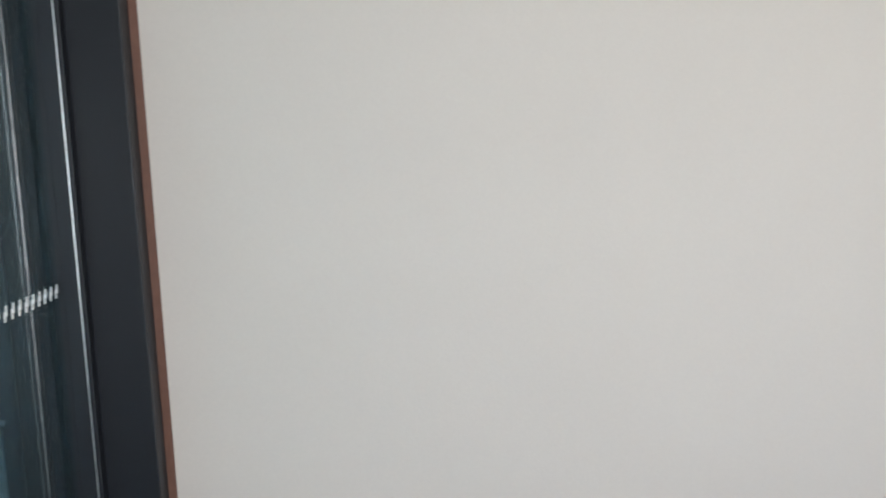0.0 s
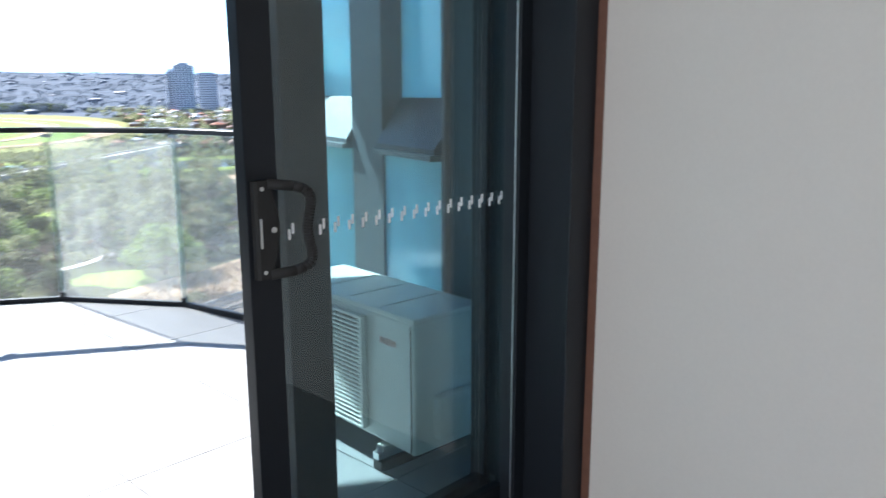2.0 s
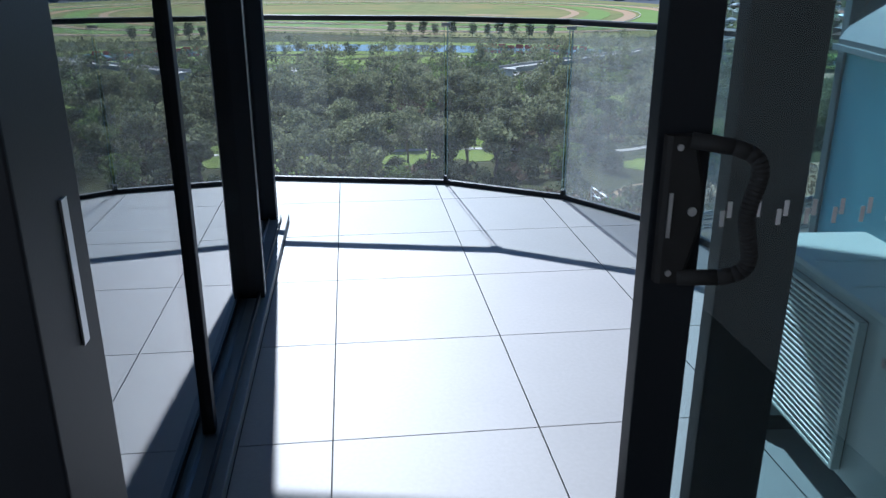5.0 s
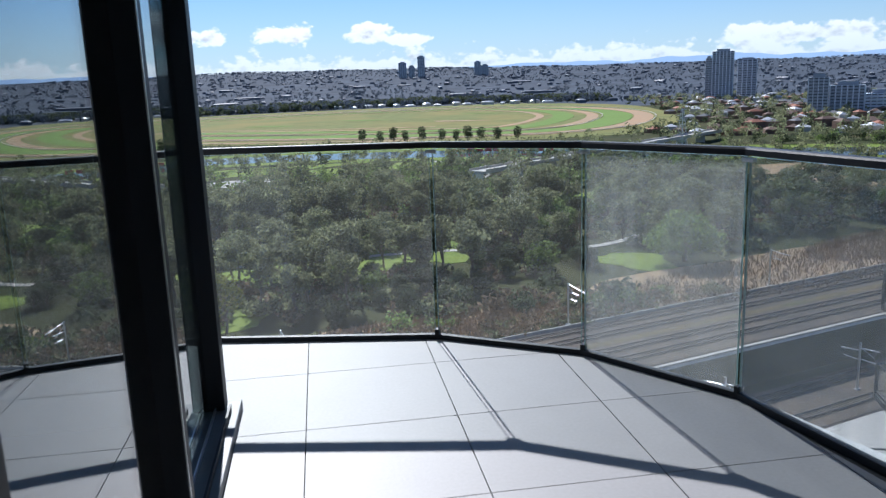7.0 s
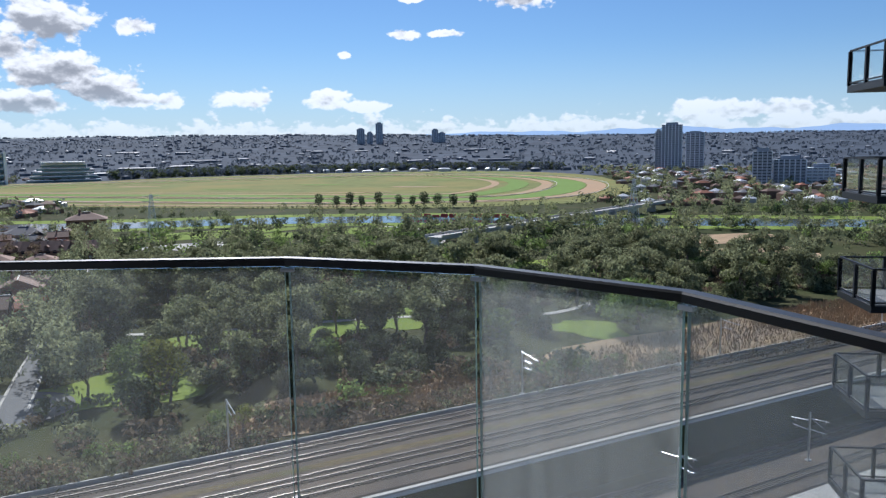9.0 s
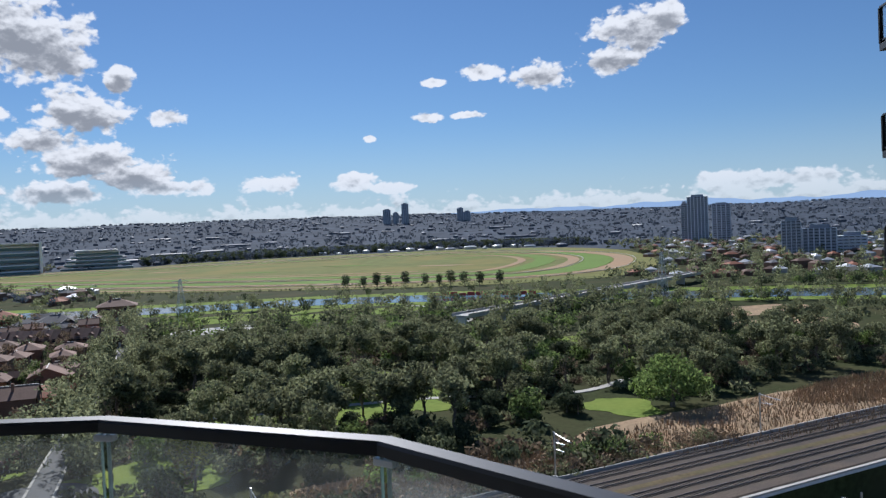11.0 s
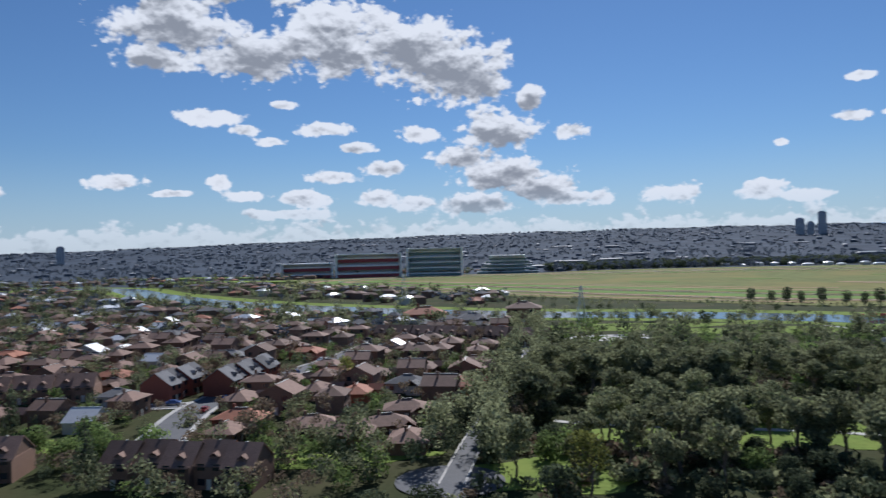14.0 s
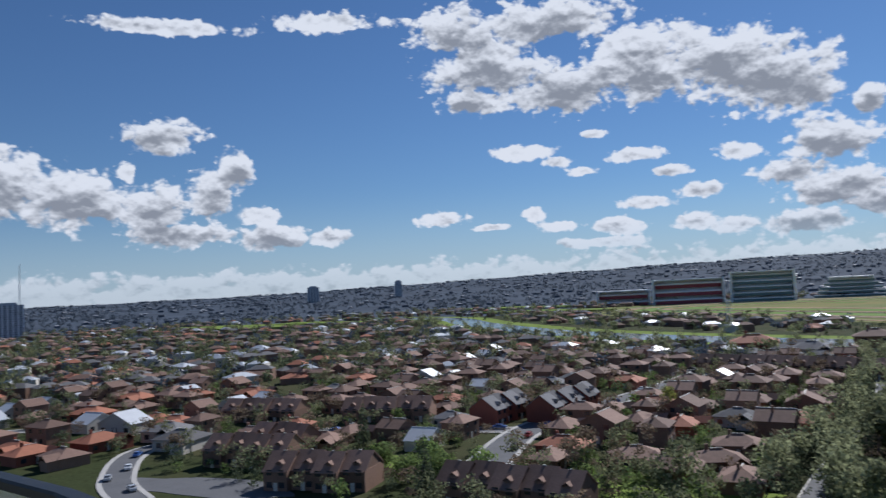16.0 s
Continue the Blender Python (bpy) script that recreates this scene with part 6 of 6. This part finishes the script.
# long tiers of the racecourse stands
def grandstand(az0, az1, r, top, base_z, label, tiers, front, roof_mat, taper=0.0):
    az = (az0 + az1) / 2
    x, y = far_dir(az, r)
    w = r * radians(az1 - az0)
    h = 1.7 + r * math.tan(radians(top)) - base_z
    e = empty("grandstand", pose(x, y, base_z, 0, 0, -az), label, "grandstand", "racecourse stands")
    part("back_wall", one_box(-w / 2 * (1 - taper), w / 2 * (1 - taper), 18, 34, -1, h), M["tower"], e)
    for i in range(tiers):
        z0, z1 = h * i / tiers, h * (i + 1) / tiers
        y0 = -6 + 24 * i / tiers
        q = w / 2 * (1 - taper * i / tiers)
        part("tier", one_box(-q + 3, q - 3, y0, 18 - 0.01, z0, z0 + (z1 - z0) * 0.62), M[front], e)
        part("balcony_edge", one_box(-q + 2, q - 2, y0 - 1.2, y0 - 0.02, z0 + (z1 - z0) * 0.45, z0 + (z1 - z0) * 0.66), M["white_frame"], e)
    part("roof", one_box(-w / 2 * (1 - taper) - 1, w / 2 * (1 - taper) + 1, -4, 36, h, h + 2.2, bevel=0.4), M[roof_mat], e, "long pale roof")
    for s in () if taper else (-1, 1):
        part("end_wall", one_box(s * w / 2 - 2, s * w / 2 + 2, -8, 35, -1, h + 3), M["white_frame"], e)
    return e


grandstand(-26.3, -21.6, 1460, -0.15, GZ, "long grandstand with rows of maroon seats", 3, "seats", "tower")
grandstand(-21.1, -17.1, 1440, 0.15, GZ, "tall glazed grandstand with a pale frame", 5, "teal", "white_frame")
grandstand(-16.1, -11.4, 1500, -0.5, GZ, "stepped white grandstand with open terraces", 5, "teal", "white_frame", 0.45)
grandstand(-30.2, -26.6, 1480, -0.75, GZ, "low old grandstand beside the tall ones", 2, "seats", "tower")


# ---------------------------------------------------------------- power pylons and road bridge
def pylon(x, y, h):
    e = empty("pylon", pose(x, y, GZ, 0, 0, 25), "grey lattice power pylon beside the river", "pylon", "power pylons")
    n = 6
    w = lambda k: 2.6 * (1 - k) + 0.5 * k
    for sx in (-1, 1):
        for sy in (-1, 1):
            bm = bmesh.new()
            tube(bm, (sx * w(0), sy * w(0), 0), (sx * w(1), sy * w(1), h), 0.16, 0.1, 4)
            part("leg", bm, M["alu"], e)
    for i in range(n):
        a, b = i / n, (i + 1) / n
        for ax in (0, 1):
            for s in (-1, 1):
                bm = bmesh.new()
                p = lambda k, q: (q * w(k), s * w(k), k * h) if ax == 0 else (s * w(k), q * w(k), k * h)
                tube(bm, p(a, -1), p(b, 1), 0.07, n=4, caps=False)
                tube(bm, p(a, 1), p(b, -1), 0.07, n=4, caps=False)
                part("brace", bm, M["alu"], e)
    for z in (0.72, 0.84, 0.96):
        bm = bmesh.new()
        tube(bm, (-4.5, 0, z * h), (4.5, 0, z * h), 0.14, n=4)
        part("cross_arm", bm, M["alu"], e)


pylon(-66, 447, 24)
pylon(218, 448, 26)
pylon(-250, 640, 26)
bridge = empty("road_bridge", pose(127, 405, GZ), "long pale concrete road bridge over the river", "bridge")
for k in range(9):
    a, b = Vector((70, 346)) + Vector((23.6, 19.8)) * k, Vector((70, 346)) + Vector((23.6, 19.8)) * (k + 1)
    ang = math.degrees(math.atan2(19.8, 23.6))
    L = (b - a).length
    local(part("deck", one_box(0, L - 0.05, -5, 5, 5.0, 6.0, m=pose(a.x, a.y, GZ, 0, 0, ang)), M["footpath"], bridge), bridge)
    for s in (-4.9, 4.9):
        local(part("parapet", one_box(0, L - 0.05, s - 0.15, s + 0.15, 6.002, 7.0, m=pose(a.x, a.y, GZ, 0, 0, ang)), M["render_wall"], bridge), bridge)
    local(part("pier", one_box(-0.6, 0.6, -3, 3, -0.5, 4.999, m=pose(a.x, a.y, GZ, 0, 0, ang)), M["concrete"], bridge), bridge)

# ---------------------------------------------------------------- neighbouring apartment building with corner balconies
nb = empty("apartment_building", pose(22, 19, LOW), "dark apartment building with stacked glass-railed corner balconies", "apartment building")
part("wall", one_box(0, 14, -16, 0, 0, 70, m=pose(-1.6, 2.4, 0, 0, 0, -14)), M["clad"], nb)


def nb_balcony(z):
    b = part("balcony", one_box(0, 9.0, -2.6, 0, 0, 0.2, bevel=0.01), M["black"], nb, "balcony with dark frame and glass")
    b.matrix_local = pose(17.5 - 22, 21.0 - 19, z - LOW, 0, 0, -20)
    part("deck", one_box(0.05, 8.9, -2.5, -0.05, 0.2005, 0.23), M["paver"], b, "pale balcony tiles")
    for (p, q) in (((0.04, -0.04), (9.0, -0.04)), ((0.04, -2.56), (0.04, -0.04)), ((0.04, -2.56), (9.0, -2.56))):
        dv = Vector((q[0] - p[0], q[1] - p[1], 0))
        ang, L = math.degrees(math.atan2(dv.y, dv.x)), dv.length
        m = pose(p[0], p[1], 0, 0, 0, ang)
        part("top_rail", one_box(0, L, -0.03, 0.03, 1.19, 1.24, m=m), M["black"], b)
        part("bottom_rail", one_box(0, L, -0.02, 0.02, 0.26, 0.30, m=m), M["black"], b)
        part("glass", one_box(0.03, L - 0.03, -0.005, 0.005, 0.30, 1.19, m=m), M["rail_glass"], b)
        n = max(1, round(L / 1.25))
        for i in range(n + 1):
            part("post", one_box(L * i / n - 0.05, L * i / n + 0.05, -0.05, 0.05, 0.2, 1.19, m=m), M["black"], b)


for zb in (9.15, 6.1, 3.1, -0.03, -3.05, -6.07, -9.1, -12.1, -15.15):
    nb_balcony(zb)
# the tower that carries the balcony
own = structure("tower_wall", one_box(-12, 2.3, -16, 0.2, LOW, -0.27), M["clad"], "dark wall of the tower below the balcony", "wall")
structure("tower_wall_upper", one_box(-12, 2.3, -16, -4.81, -0.26, 12), M["clad"], "dark wall of the tower behind the flat", "wall")

# ---------------------------------------------------------------- hills at the edge of sight, haze painted as blue and glow
hm = bpy.data.materials.new("glowing haze-blue hills")
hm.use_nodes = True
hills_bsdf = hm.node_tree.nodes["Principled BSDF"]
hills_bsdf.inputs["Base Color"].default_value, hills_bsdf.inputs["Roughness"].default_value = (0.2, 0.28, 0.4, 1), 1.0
# Emission stands in for the pale haze in front of the hills.
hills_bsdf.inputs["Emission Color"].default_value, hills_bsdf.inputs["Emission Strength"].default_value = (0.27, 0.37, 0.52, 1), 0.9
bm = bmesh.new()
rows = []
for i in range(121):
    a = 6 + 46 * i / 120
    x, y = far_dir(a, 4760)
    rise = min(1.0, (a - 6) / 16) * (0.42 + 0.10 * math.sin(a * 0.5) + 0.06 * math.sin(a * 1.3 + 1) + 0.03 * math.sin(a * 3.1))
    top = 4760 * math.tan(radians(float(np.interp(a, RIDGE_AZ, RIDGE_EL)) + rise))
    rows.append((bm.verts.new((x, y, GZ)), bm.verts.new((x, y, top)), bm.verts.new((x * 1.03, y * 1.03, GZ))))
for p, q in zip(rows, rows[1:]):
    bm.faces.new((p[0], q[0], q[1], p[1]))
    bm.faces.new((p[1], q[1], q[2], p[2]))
structure("backdrop", bm, hm, "far hills with blue haze painted in as colour and glow", "hills")

# ---------------------------------------------------------------- red barriers on the river bank
for i in range(12):
    e = empty("safety_barrier", pose(88 + 5.2 * i, 512 - 2.6 * i, GZ + 0.1, 0, 0, -26), "red and white plastic barrier on the river bank", "barrier", "river barriers")
    part("panel", one_box(-2.4, 2.4, -0.15, 0.15, 0.9, 3.4 if i % 3 else 2.6, bevel=0.05), M["barrier_red"], e)
    for x in (-1.8, 1.8):
        part("leg", one_box(x - 0.12, x + 0.12, -0.4, 0.4, 0, 0.9, bevel=0.03), M["trim"], e)

# ---------------------------------------------------------------- open green slopes in the western suburbs
for cx, cy, rx, ry in SLOPES:
    structure("green_slope", blob(cx, cy, rx, ry, height(cx, cy) + 3.0, 3.0, n=36), M["lawn"], "open green parkland among the western suburbs", "ground patch")
